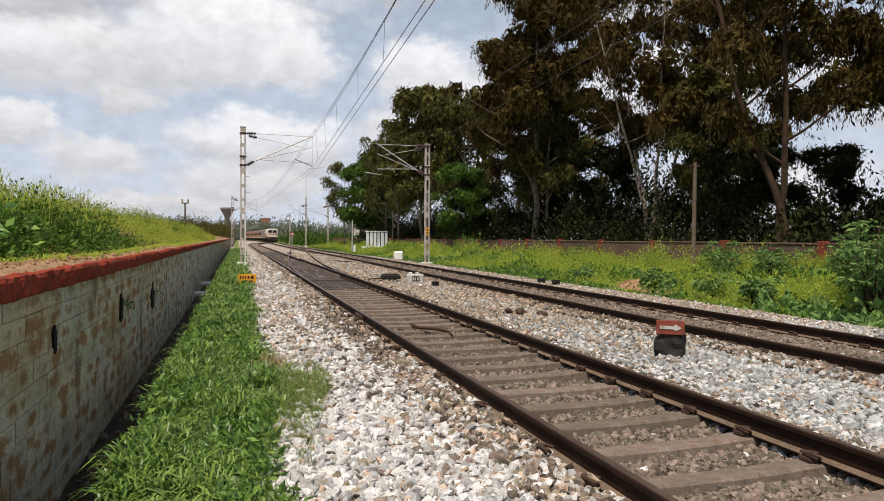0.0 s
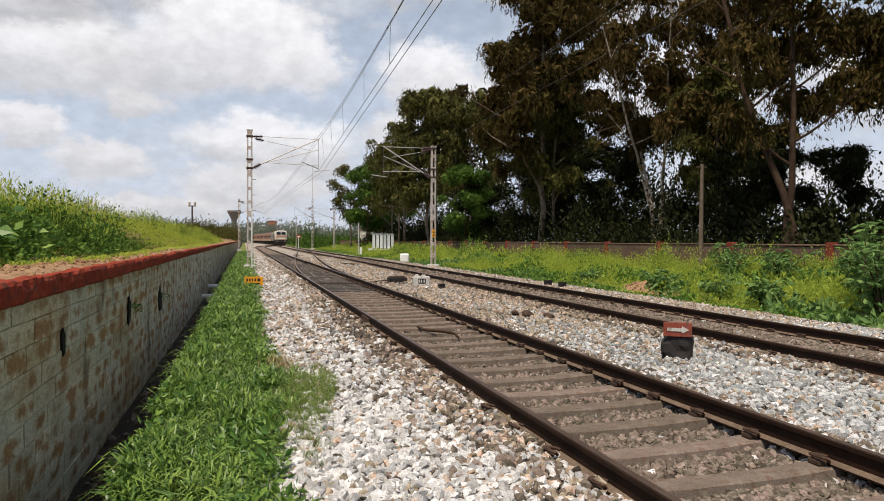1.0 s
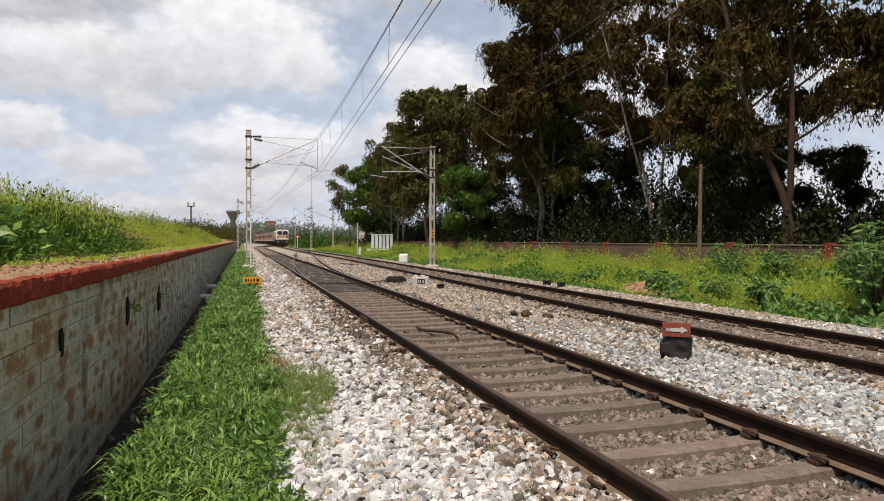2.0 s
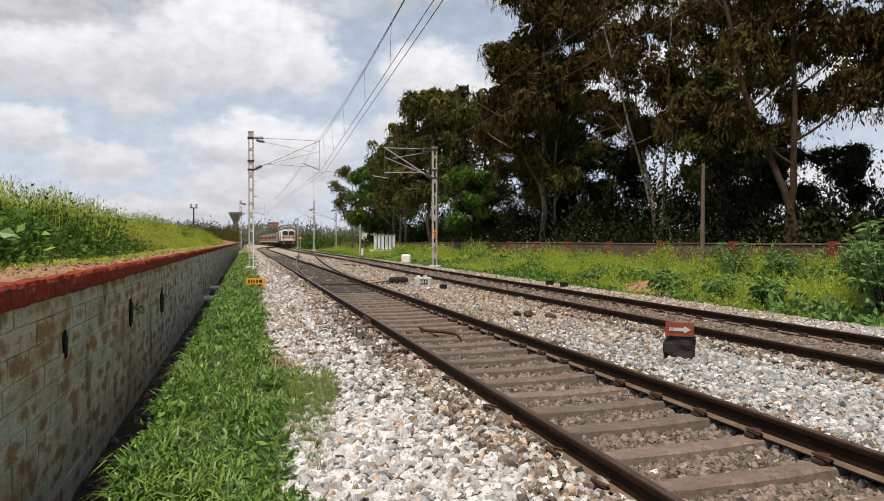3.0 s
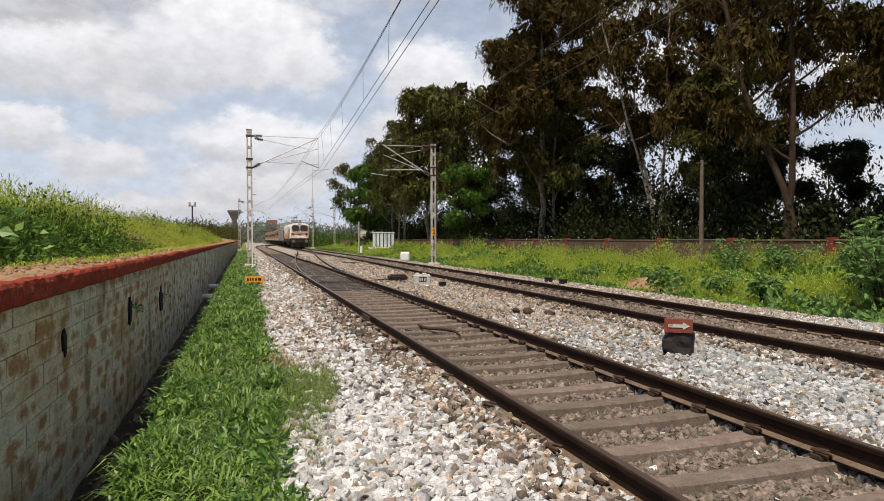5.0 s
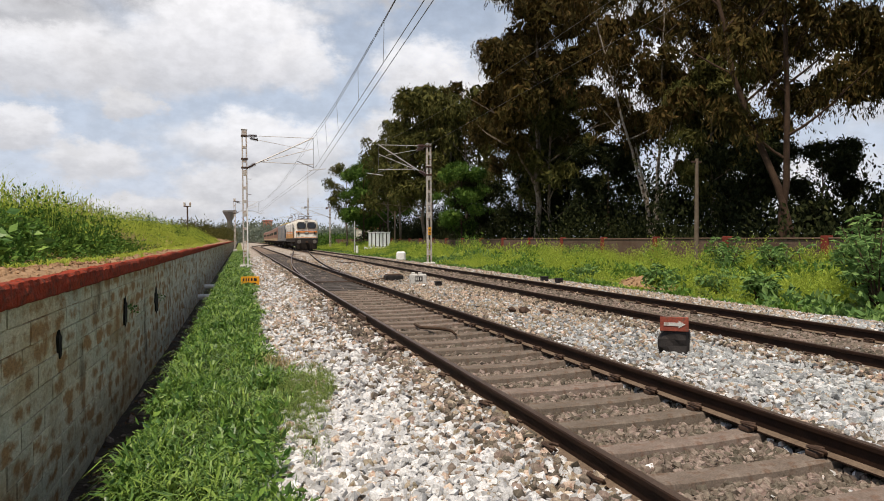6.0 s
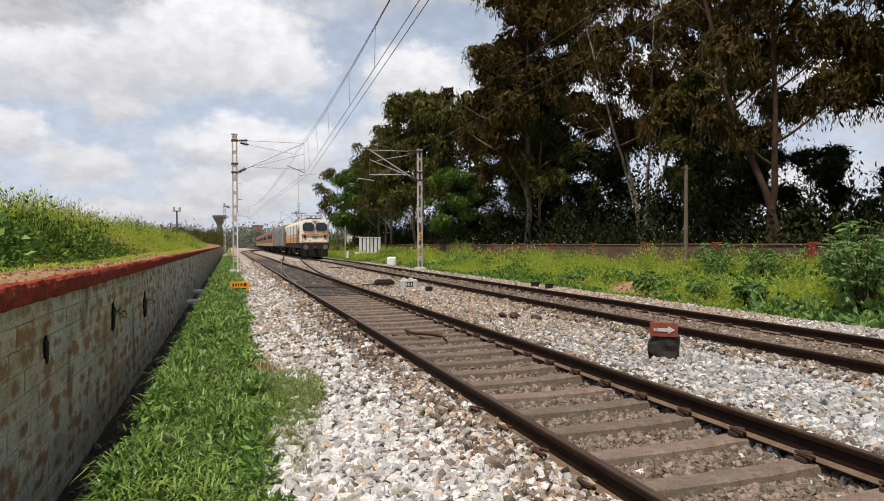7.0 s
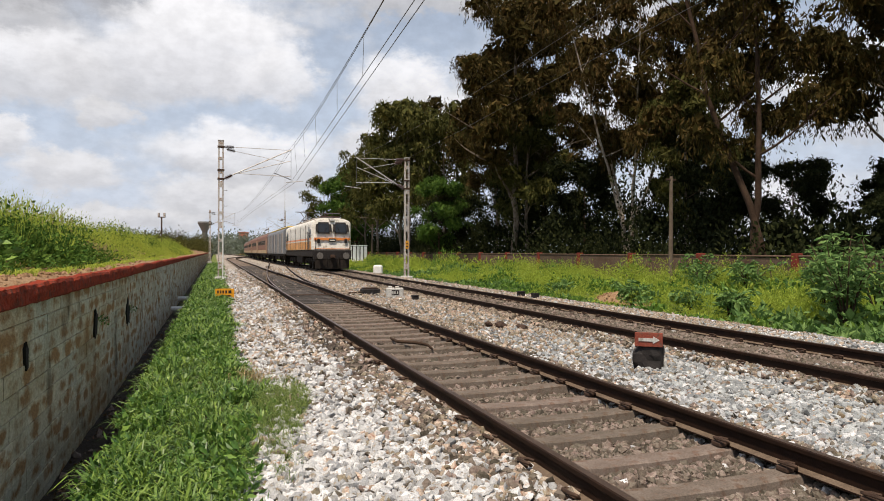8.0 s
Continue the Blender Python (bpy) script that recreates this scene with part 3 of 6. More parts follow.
OCT_V = np.array([(1, 0, 0), (-1, 0, 0), (0, 1, 0), (0, -1, 0), (0, 0, 1), (0, 0, -1)], np.float32) * 1.15
OCT_F = np.array([(0, 2, 4), (2, 1, 4), (1, 3, 4), (3, 0, 4), (2, 0, 5), (1, 2, 5), (3, 1, 5), (0, 3, 5)], np.int32)


def stones(name, places, sizes, material, label, seed=1, base=(ICO_V, ICO_F)):
    """Many angular stones as one object."""
    rng = np.random.default_rng(seed)
    n = len(places)
    ICO_V, ICO_F = base
    v = np.repeat(ICO_V[None], n, 0) * (1 + rng.uniform(-0.42, 0.38, (n, len(ICO_V), 1)))
    v *= (np.asarray(sizes)[:, None, None] * rng.uniform(0.5, 1.35, (n, 1, 3)))
    q = rng.normal(size=(n, 4)); q /= np.linalg.norm(q, axis=1)[:, None]
    w, x, y, z = q.T
    rot = np.stack([1 - 2 * (y * y + z * z), 2 * (x * y - z * w), 2 * (x * z + y * w), 2 * (x * y + z * w), 1 - 2 * (x * x + z * z), 2 * (y * z - x * w),
                    2 * (x * z - y * w), 2 * (y * z + x * w), 1 - 2 * (x * x + y * y)], 1).reshape(n, 3, 3)
    v = np.einsum("nij,nkj->nki", rot, v) + np.asarray(places)[:, None, :]
    f = ICO_F[None] + (np.arange(n) * len(ICO_V))[:, None, None]
    ob = part(name, tri_mesh(name, v.reshape(-1, 3), f.reshape(-1, 3)), material)
    return tagged(ob, label, "ballast", kind="stuff")


def in_track(x, y):
    """1 between the rails, 2 within the sleepers' ends but outside the rails, 0 elsewhere."""
    for c in (line_a(y), float(line_b(y))):
        d = abs(x - c)
        if d < 0.84:
            return 1
        if d < 1.42:
            return 2
    return 0


SLEEPER_STEP = 0.655
SLEEPER_A0 = 3.68
SLEEPER_B0 = 3.4


def on_sleeper(x, y):
    if abs(x - line_a(y)) < 1.4:
        d = (y - SLEEPER_A0) / SLEEPER_STEP
    else:
        d = (y - SLEEPER_B0) / SLEEPER_STEP
    return abs(d - round(d)) * SLEEPER_STEP < 0.125


def scatter_ballast():
    rng = np.random.default_rng(4)
    clean, dirty, grey, tan = [], [], [], []
    for y0, y1, count, size in ((-4, 2.4, 12000, 0.040), (2.4, 8, 27000, 0.037), (8, 14, 23000, 0.040), (14, 26, 30000, 0.048), (26, 60, 30000, 0.066)):
        for _ in range(count):
            y = rng.uniform(y0, y1)
            x = rng.uniform(0.1, min(12.3, 1.28 * y + 0.8)) if y > 2.4 else rng.uniform(0.3, 9)
            k = in_track(x, y)
            if x < grass_edge(y) - 0.05 + rng.normal() * 0.12:
                continue
            if x > 11.9 + rng.normal() * 0.25:
                continue
            if k == 1 and on_sleeper(x, y) and rng.random() > (0.05 if x < 5 else 0.4):
                continue
            if k == 1 and x < 5 and 20 < y < 75 and rng.random() < 0.6:
                continue
            s = size * rng.uniform(0.55, 1.25)
            z = ground_z(x, y) + s * 0.25
            if k == 1:
                z -= 0.015
            near_rail = abs(x - line_a(y) + 0.0) < 1.75
            soil = 0.985 if k == 1 else 0.45 if k == 2 else 0.16 if near_rail else 0.03
            if x < 3 and k != 1:
                # brown dust thrown out beside the near rail, worst where the sleepers' ends lie bare
                soil = max(soil, 0.60 * clamp01((x - 1.52 - 0.25 * noise.noise(Vector((x, y * 0.8, 6)))) / 0.75))
                bare = math.exp(-((y - 11.6) / 3.0) ** 2) * clamp01((x - 0.75) / 0.7)
                soil += 0.16 * bare
                if x > 1.62 and 8.5 < y < 15.5 and (on_sleeper(x, y) or rng.random() < 0.35):
                    continue
            mid = noise.noise(Vector((x * 0.6, y * 0.35, 9)))
            if k != 1 and mid > 0.15:
                soil += 0.05
            warm = clamp01((y - 7) / 6) * (0.65 if x > 4.4 else 0.3) + 0.10 + (0.35 if k == 2 else 0)
            (dirty if rng.random() < soil else tan if rng.random() < warm else grey if x > 4.6 + 0.3 * rng.normal() and rng.random() < 0.8 else clean).append((x, y, z, s))
    for _ in range(450):
        y = rng.uniform(3, 26)
        x = rng.uniform(-1.5, -0.85)
        dirty.append((x, y, ground_z(x, y), 0.045 * rng.uniform(0.3, 1.3)))
    clods = []
    for _ in range(1500):
        y = 3.5 + 26 * rng.random() ** 1.5
        x = rng.uniform(-2.55, -1.62)
        clods.append((x, y, platform_z(x, y) - 0.004, 0.022 * rng.uniform(0.3, 1.6)))
    a = np.array(clods)
    stones("earth_clods", a[:, :3], a[:, 3], SOIL, "reddish earth clods and pebbles on the platform", 13)
    for nm, lst, m, lb in (("ballast", clean, STONE, "pale grey crushed stone ballast beside the rails"),
                           ("tan_ballast", tan, STONE_TAN, "tan dusty crushed stone along the tracks"),
                           ("grey_ballast", grey, STONE_GREY, "bluish grey crushed stone between the tracks"),
                           ("soiled_ballast", dirty, STONE_DIRTY, "brown soiled crushed stone between the sleepers")):
        a = np.array(lst)
        near = (a[:, 1] < 10.5) & (a[:, 1] > 2.4)
        stones(nm, a[near, :3], a[near, 3], m, lb, 7)
        stones("far_" + nm, a[~near, :3], a[~near, 3], m, lb + ", farther off", 9, (OCT_V, OCT_F))


scatter_ballast()

# ---------------------------------------------------------------- tracks
PROFILE = [(-0.068, -0.170), (0.068, -0.170), (0.068, -0.158), (0.014, -0.140), (0.009, -0.045), (0.034, -0.036), (0.034, -0.008), (0.026, 0.0), (-0.026, 0.0), (-0.034, -0.008), (-0.034, -0.036), (-0.009, -0.045), (-0.014, -0.140), (-0.068, -0.158)]


def sweep_rail(line, offset, y0, y1, name, parent, label="", step=1.5):
    n = max(2, int((y1 - y0) / step))
    ys = np.linspace(y0, y1, n)
    verts, faces = [], []
    k = len(PROFILE)
    for y in ys:
        c = float(line(y))
        for px, pz in PROFILE:
            verts.append((c + offset + px, y, RAIL_Z + pz))
    slot = []
    for i in range(n - 1):
        for j in range(k):
            a, b = i * k + j, i * k + (j + 1) % k
            faces.append((a, b, b + k, a + k))
            slot.append(1 if j == 7 else 2 if j in (2, 12) else 0)
    faces.append(tuple(range(k))[::-1]); slot.append(0)
    faces.append(tuple((n - 1) * k + j for j in range(k))); slot.append(0)
    me = raw(name, verts, faces)
    me.materials.append(RAIL); me.materials.append(RAIL_TOP); me.materials.append(RAIL_FOOT_LIT)
    me.polygons.foreach_set("material_index", slot)
    return part(name, me, None, parent, label)


GAUGE = 0.872      # half, to the middle of each rail head


def sleeper_mesh(name, material, length=2.75):
    """A concrete sleeper, narrower at the top and lower in the middle."""
    h = length / 2
    st = [(-h, 0.00), (-h + 0.04, 0.0), (-0.75, 0.0), (-0.35, -0.018), (0.35, -0.018), (0.75, 0.0), (h - 0.04, 0.0), (h, 0.0)]
    verts, faces = [], []
    for i, (x, z) in enumerate(st):
        end = 0.02 if i in (0, len(st) - 1) else 0
        verts += [(x, -0.125, -0.2), (x, -0.095, z - 0.012 - end), (x, -0.080, z - end), (x, 0.080, z - end), (x, 0.095, z - 0.012 - end), (x, 0.125, -0.2)]
    for i in range(len(st) - 1):
        for j in range(5):
            faces.append((i * 6 + j, i * 6 + j + 1, i * 6 + j + 7, i * 6 + j + 6)[::-1])
    faces.append((0, 1, 2, 3, 4, 5)); faces.append(tuple((len(st) - 1) * 6 + j for j in (5, 4, 3, 2, 1, 0)))
    me = raw(name, verts, faces)
    me.materials.append(material)
    return me


def clip_mesh():
    """A bent spring clip in its iron shoulder."""
    v, f = tube([(0.0, -0.05, 0.015), (0.0, 0.05, 0.02), (0.03, 0.075, 0.045), (0.06, 0.05, 0.055), (0.055, -0.02, 0.05), (0.02, -0.065, 0.035), (-0.03, -0.05, 0.03), (-0.045, 0.0, 0.03)], [0.011] * 8, 5)
    bm = bmesh.new()
    add = raw("c", v, f)
    bm.from_mesh(add)
    bpy.data.meshes.remove(add)
    box(0.005, 0.065, -0.045, 0.045, -0.005, 0.03, 0.008, bm)
    me = bpy.data.meshes.new("rail_clip")
    bm.to_mesh(me); bm.free()
    me.materials.append(RUST)
    return me


SLEEPER_ME = sleeper_mesh("sleeper", SLEEPER)
SLEEPER_DK = sleeper_mesh("dark_sleeper", SLEEPER_DARK)
CLIP_ME = clip_mesh()


def make_track(label, line, y_first, y_last, phase, near_clips):
    t = thing("railway_track", label, "railway track", group="parallel railway tracks")
    for s, nm in ((-1, "rail"), (1, "rail")):
        sweep_rail(line, s * GAUGE, y_first, y_last, nm, t)
    k = math.ceil((y_first - phase) / SLEEPER_STEP)
    far_v, far_f, count = [], [], 0
    src_v = [v.co[:] for v in SLEEPER_ME.vertices]
    src_f = [tuple(p.vertices) for p in SLEEPER_ME.polygons]
    rng = random.Random(5)
    while phase + k * SLEEPER_STEP < y_last:
        y = phase + k * SLEEPER_STEP
        k += 1
        x = float(line(y))
        if -3 < y < 92 and count < 290:
            dark = line is line_a and 20.5 < y < 75
            ob = part("sleeper", SLEEPER_DK if dark else SLEEPER_ME, None, t)
            ob.matrix_basis = pose(x + rng.uniform(-0.015, 0.015), y, rng.uniform(-0.012, 0.004), 0, rng.uniform(-0.3, 0.3), rng.uniform(-0.7, 0.7))
            count += 1
            if 0 < y < near_clips:
                for s in (-1, 1):
                    for d in (-1, 1):
                        c = part("rail_clip", CLIP_ME, None, t)
                        c.matrix_basis = pose(x + s * GAUGE + d * 0.066, y, 0, 0, 0, 0 if d > 0 else 180) @ Matrix.Scale(1.2, 4)
        else:
            b = len(far_v)
            far_v += [(x + v[0], y + v[1], v[2]) for v in src_v]
            far_f += [tuple(b + i for i in f) for f in src_f]
    me = raw("far_sleepers", far_v, far_f)
    tagged(part("far_sleepers", me, SLEEPER, t), kind="stuff")
    return t


track_a = make_track("brown rusty rails on weathered concrete sleepers in ballast", line_a, -6, 205, SLEEPER_A0, 26)
track_b = make_track("rusty rails on concrete sleepers that carry the train", line_b, -6, 420, SLEEPER_B0, 24)


def make_crossover():
    t = thing("crossover_track", "curved rusty turnout rails joining the two tracks", "railway turnout")
    for s in (-1, 1):
        sweep_rail(lambda y: float(line_x(y)) + (-0.05 * s if y < 24 else 0), s * GAUGE, 24, 112, "closure_rail", t, step=1.0)
    sweep_rail(lambda y: float(line_a(y)) + 0.10, GAUGE - 0.2, 44, 62, "check_rail", t)
    rng = random.Random(8)
    for i in range(60):
        y = 36 + i * 0.66
        x = float(line_x(y))
        ob = part("sleeper", SLEEPER_DK if i < 14 else SLEEPER_ME, None, t)
        ob.matrix_basis = pose(x + 0.2, y + 0.3, -0.012 + rng.uniform(-0.006, 0), 0, 0, rng.uniform(-2, 2))
    part("stretcher_bar", rod((2.2, 23.4, 0.05), (5.4, 23.4, 0.03), 0.02), RUST, t)
    part("fishplate", box(line_a(12.2) - GAUGE - 0.055, line_a(12.2) - GAUGE - 0.014, 11.9, 12.6, 0.04, 0.13, 0.006), RUST, t)
    return t


make_crossover()

# ---------------------------------------------------------------- platform wall
COURSE, BLOCK_L = 0.186, 0.52


def make_platform_wall():
    w = tagged(new("platform_wall"), "pale green limewashed stone block wall with brown stains", "retaining wall", kind="structure")
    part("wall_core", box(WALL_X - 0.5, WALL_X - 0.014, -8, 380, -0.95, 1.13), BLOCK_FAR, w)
    # red coping, uneven along its edge
    bm = bmesh.new()
    prof = [(-0.42, 1.13), (-0.42, 1.08), (0.045, 1.085), (0.062, 1.10), (0.066, 1.16), (0.064, 1.22), (0.045, 1.252), (-0.05, 1.258), (-0.16, 1.20)]
    ys = list(np.arange(-8, 3, 0.2)) + list(np.arange(3, 16, 0.05)) + list(np.arange(16, 40, 0.15)) + list(np.arange(40, 130, 1.0)) + list(np.arange(130, 381, 10.0))
    prev = None
    for y in ys:
        ring = []
        for k, (x, z) in enumerate(prof):
            j = noise.noise(Vector((x * 9, y * 3.5, z * 9)))
            j2 = noise.noise(Vector((x * 20, y * 11, z * 20)))
            j3 = noise.noise(Vector((1, y * 0.5, 4)))
            d = 0.018 * j + 0.013 * j2 - 0.03 * max(0.0, noise.noise(Vector((7, y * 2.1, z * 3))) - 0.25)
            up = 0.03 * j3 + d if k in (5, 6, 7) else d * 0.9
            ring.append(bm.verts.new((WALL_X + x + (d if 1 < k < 8 else 0), y, z + up)))
        if prev:
            for k in range(len(prof)):
                bm.faces.new((prev[k], prev[(k + 1) % len(prof)], ring[(k + 1) % len(prof)], ring[k]))
        prev = ring
    part("coping", bm, COPING, w, "rough red oxide painted coping")
    # blocks
    holes = [(6.64, 0.635, 0.08, 0.19), (10.2, 0.55, 0.16, 0.32), (13.8, 0.40, 0.34, 0.36), (25.9, 0.30, 0.4, 0.6), (31.5, -0.2, 0.4, 0.5)]
    rng = random.Random(11)
    protos = []
    for k in range(6):
        bm = box(-0.5, 0.5, -0.5, 0.5, -0.5, 0.5)
        bmesh.ops.bevel(bm, geom=bm.edges[:], offset=0.022, segments=1, affect="EDGES")
        for v in bm.verts:
            v.co += Vector([rng.uniform(-0.016, 0.016) for _ in range(3)])
        me = bpy.data.meshes.new("block"); bm.to_mesh(me); bm.free()
        me.materials.append(BLOCK)
        protos.append(me)
    fv, ff, n = [], [], 0
    for c in range(11):
        z = -0.93 + c * COURSE
        y = -4 + (c % 2) * 0.2 + rng.uniform(-0.05, 0.05)
        while y < 70:
            ln = BLOCK_L * rng.uniform(0.8, 1.25) * (1 if y < 30 else 1.6)
            mid = y + ln / 2
            inhole = any(abs(mid - h[0]) < h[2] / 2 + ln * 0.32 and abs(z + COURSE / 2 - h[1]) < h[3] / 2 + 0.04 for h in holes)
            if not inhole:
                dep = rng.uniform(-0.004, 0.007)
                if 3.6 < y < 15 and n < 300:
                    ob = part("block", rng.choice(protos), None, w)
                    ob.matrix_basis = Matrix.LocRotScale((WALL_X - 0.10 + dep, mid, z + COURSE / 2), None, (0.2, ln - 0.005, COURSE - 0.008))
                    n += 1
                else:
                    src = rng.choice(protos)
                    b = len(fv)
                    fv += [(WALL_X - 0.10 + dep + v.co.x * 0.2, mid + v.co.y * (ln - 0.005), z + COURSE / 2 + v.co.z * (COURSE - 0.008)) for v in src.vertices]
                    ff += [tuple(b + i for i in p.vertices) for p in src.polygons]
            y += ln
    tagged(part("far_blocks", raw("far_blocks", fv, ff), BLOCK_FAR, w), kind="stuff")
    for hy, hz, hw, hh in holes[:3]:
        bm = bmesh.new()
        ring = []
        for k in range(14):
            a = 6.283 * k / 14
            rr = 1 + 0.9 * noise.noise(Vector((math.cos(a) * 2.6 + hy, math.sin(a) * 2.6, 2)))
            ring.append((hy + math.cos(a) * rr * hw * 0.62, hz + math.sin(a) * rr * hh * 0.56))
        # a thin plate on the wall's face, coloured as the hole's shaded inside
        front = [bm.verts.new((WALL_X + 0.012, y, z)) for y, z in ring]
        back = [bm.verts.new((WALL_X - 0.013, y, z)) for y, z in ring]
        bm.faces.new(front)
        for k in range(14):
            bm.faces.new((front[k], back[k], back[(k + 1) % 14], front[(k + 1) % 14]))
        part("weep_hole", bm, HOLE, w, "ragged weep hole, its inner shade painted near-black")
    return w


make_platform_wall()


def make_pipe(y, z, ln, tilt):
    p = thing("drain_pipe", "white plastic drain pipe jutting from the wall", "pipe", (WALL_X - 0.25, y, z), group="drain pipes in the wall")
    bm = bmesh.new()
    v, f = [], []
    for r, flip in ((0.10, False), (0.088, True)):
        v2, f2 = tube([(0, 0, 0), (ln, 0, -tilt)], [r, r], 14)
        b = len(v)
        v += v2
        f += [tuple(b + i for i in q) for q in f2[:-1]]
    part("pipe", raw("pipe", v, f, True), PVC, p)


make_pipe(32.0, -0.56, 1.55, 0.04)
make_pipe(27.0, -0.62, 1.45, 0.03)

# ---------------------------------------------------------------- train


def shell(name, ln, half, z0, z1, crown, rake, chamfer, material, parent, label="", y0=0.0):
    """A vehicle body: flat sides, arched roof, front raked back and chamfered in plan."""
    prof = [(-half, z0), (-half, z1 - 0.28), (-half + 0.10, z1 - 0.05), (-half + 0.42, z1 + crown * 0.55), (-0.5, z1 + crown), (0.5, z1 + crown),
            (half - 0.42, z1 + crown * 0.55), (half - 0.10, z1 - 0.05), (half, z1 - 0.28), (half, z0)]
    rings = []
    for y, shrink in ((y0, 1), (y0 + chamfer, 0), (y0 + ln - chamfer, 0), (y0 + ln, 1)):
        r = []
        for x, z in prof:
            back = 0.0
            mid = z0 + (z1 - z0) * 0.48
            if shrink and z > mid:
                back = rake * (z - mid) / (z1 + crown - mid)
            sx = x * (1 - shrink * chamfer * 0.35 / half)
            yy = y + (back if y < y0 + ln / 2 else -back)
            r.append((sx, yy, z))
        rings.append(r)
    verts = [p for r in rings for p in r]
    n = len(prof)
    faces = []
    for i in range(3):
        for k in range(n):
            a, b = i * n + k, i * n + (k + 1) % n
            faces.append((a, a + n, b + n, b))
    # ends, split at the windscreen's foot
    faces.append(tuple(range(n)))
    faces.append(tuple(3 * n + k for k in range(n))[::-1])
    me = raw(name, verts, faces)
    bm = bmesh.new(); bm.from_mesh(me); bpy.data.meshes.remove(me)
    bmesh.ops.recalc_face_normals(bm, faces=bm.faces[:])
    bmesh.ops.bevel(bm, geom=[e for e in bm.edges if e.calc_face_angle(0) > 0.3], offset=0.05, segments=2, affect="EDGES")
    return part(name, bm, material, parent, label)


def wheelset(parent, y, r):
    """Two flanged wheels on an axle, turning about their axle; the origin is the axle's middle."""
    bm = bmesh.new()
    rod((-1.0, 0, 0), (1.0, 0, 0), 0.09, n=10, bm=bm)
    for s in (-1, 1):
        rod((s * 0.82, 0, 0), (s * 0.95, 0, 0), r, n=24, bm=bm)
        rod((s * 0.795, 0, 0), (s * 0.82, 0, 0), r + 0.03, n=24, bm=bm)
        for k in range(4):
            a = k * math.pi / 2
            rod((s * 0.95, 0, 0), (s * 0.97, 0, 0), 0.16, n=12, bm=bm)
            bm2 = box(s * 0.96 - 0.02, s * 0.96 + 0.02, 0.12, r - 0.1, -0.05, 0.05, 0, None, Matrix.Rotation(a, 4, "X"))
            add_to(bm, bm2)
    ob = part("wheelset", bm, UNDER, parent)
    ob.matrix_basis = pose(0, y, r)
    return ob


def bogie(parent, yc, axles, spread, r, wheels=True):
    bm = bmesh.new()
    half = spread * (axles - 1) / 2
    for s in (-1, 1):
        box(s * 1.12 - 0.08, s * 1.12 + 0.08, yc - half - 0.75, yc + half + 0.75, 0.62, 0.88, 0.03, bm)
        for a in range(axles):
            y = yc - half + a * spread
            box(s * 1.14 - 0.12, s * 1.14 + 0.12, y - 0.17, y + 0.17, 0.42, 0.72, 0.03, bm)
            for d in (-0.36, 0.36):
                rod((s * 1.16, y + d, 0.5), (s * 1.16, y + d, 0.86), 0.10, n=10, bm=bm)
        rod((s * 1.2, yc - half - 0.1, 0.86), (s * 1.2, yc - half + 0.3, 1.15), 0.05, bm=bm)
    box(-1.1, 1.1, yc - 0.4, yc + 0.4, 0.6, 0.86, 0.03, bm)
    b = part("bogie", bm, UNDER, parent)
    for a in range(axles):
        wheelset(parent, yc - half + a * spread, r)
    return b


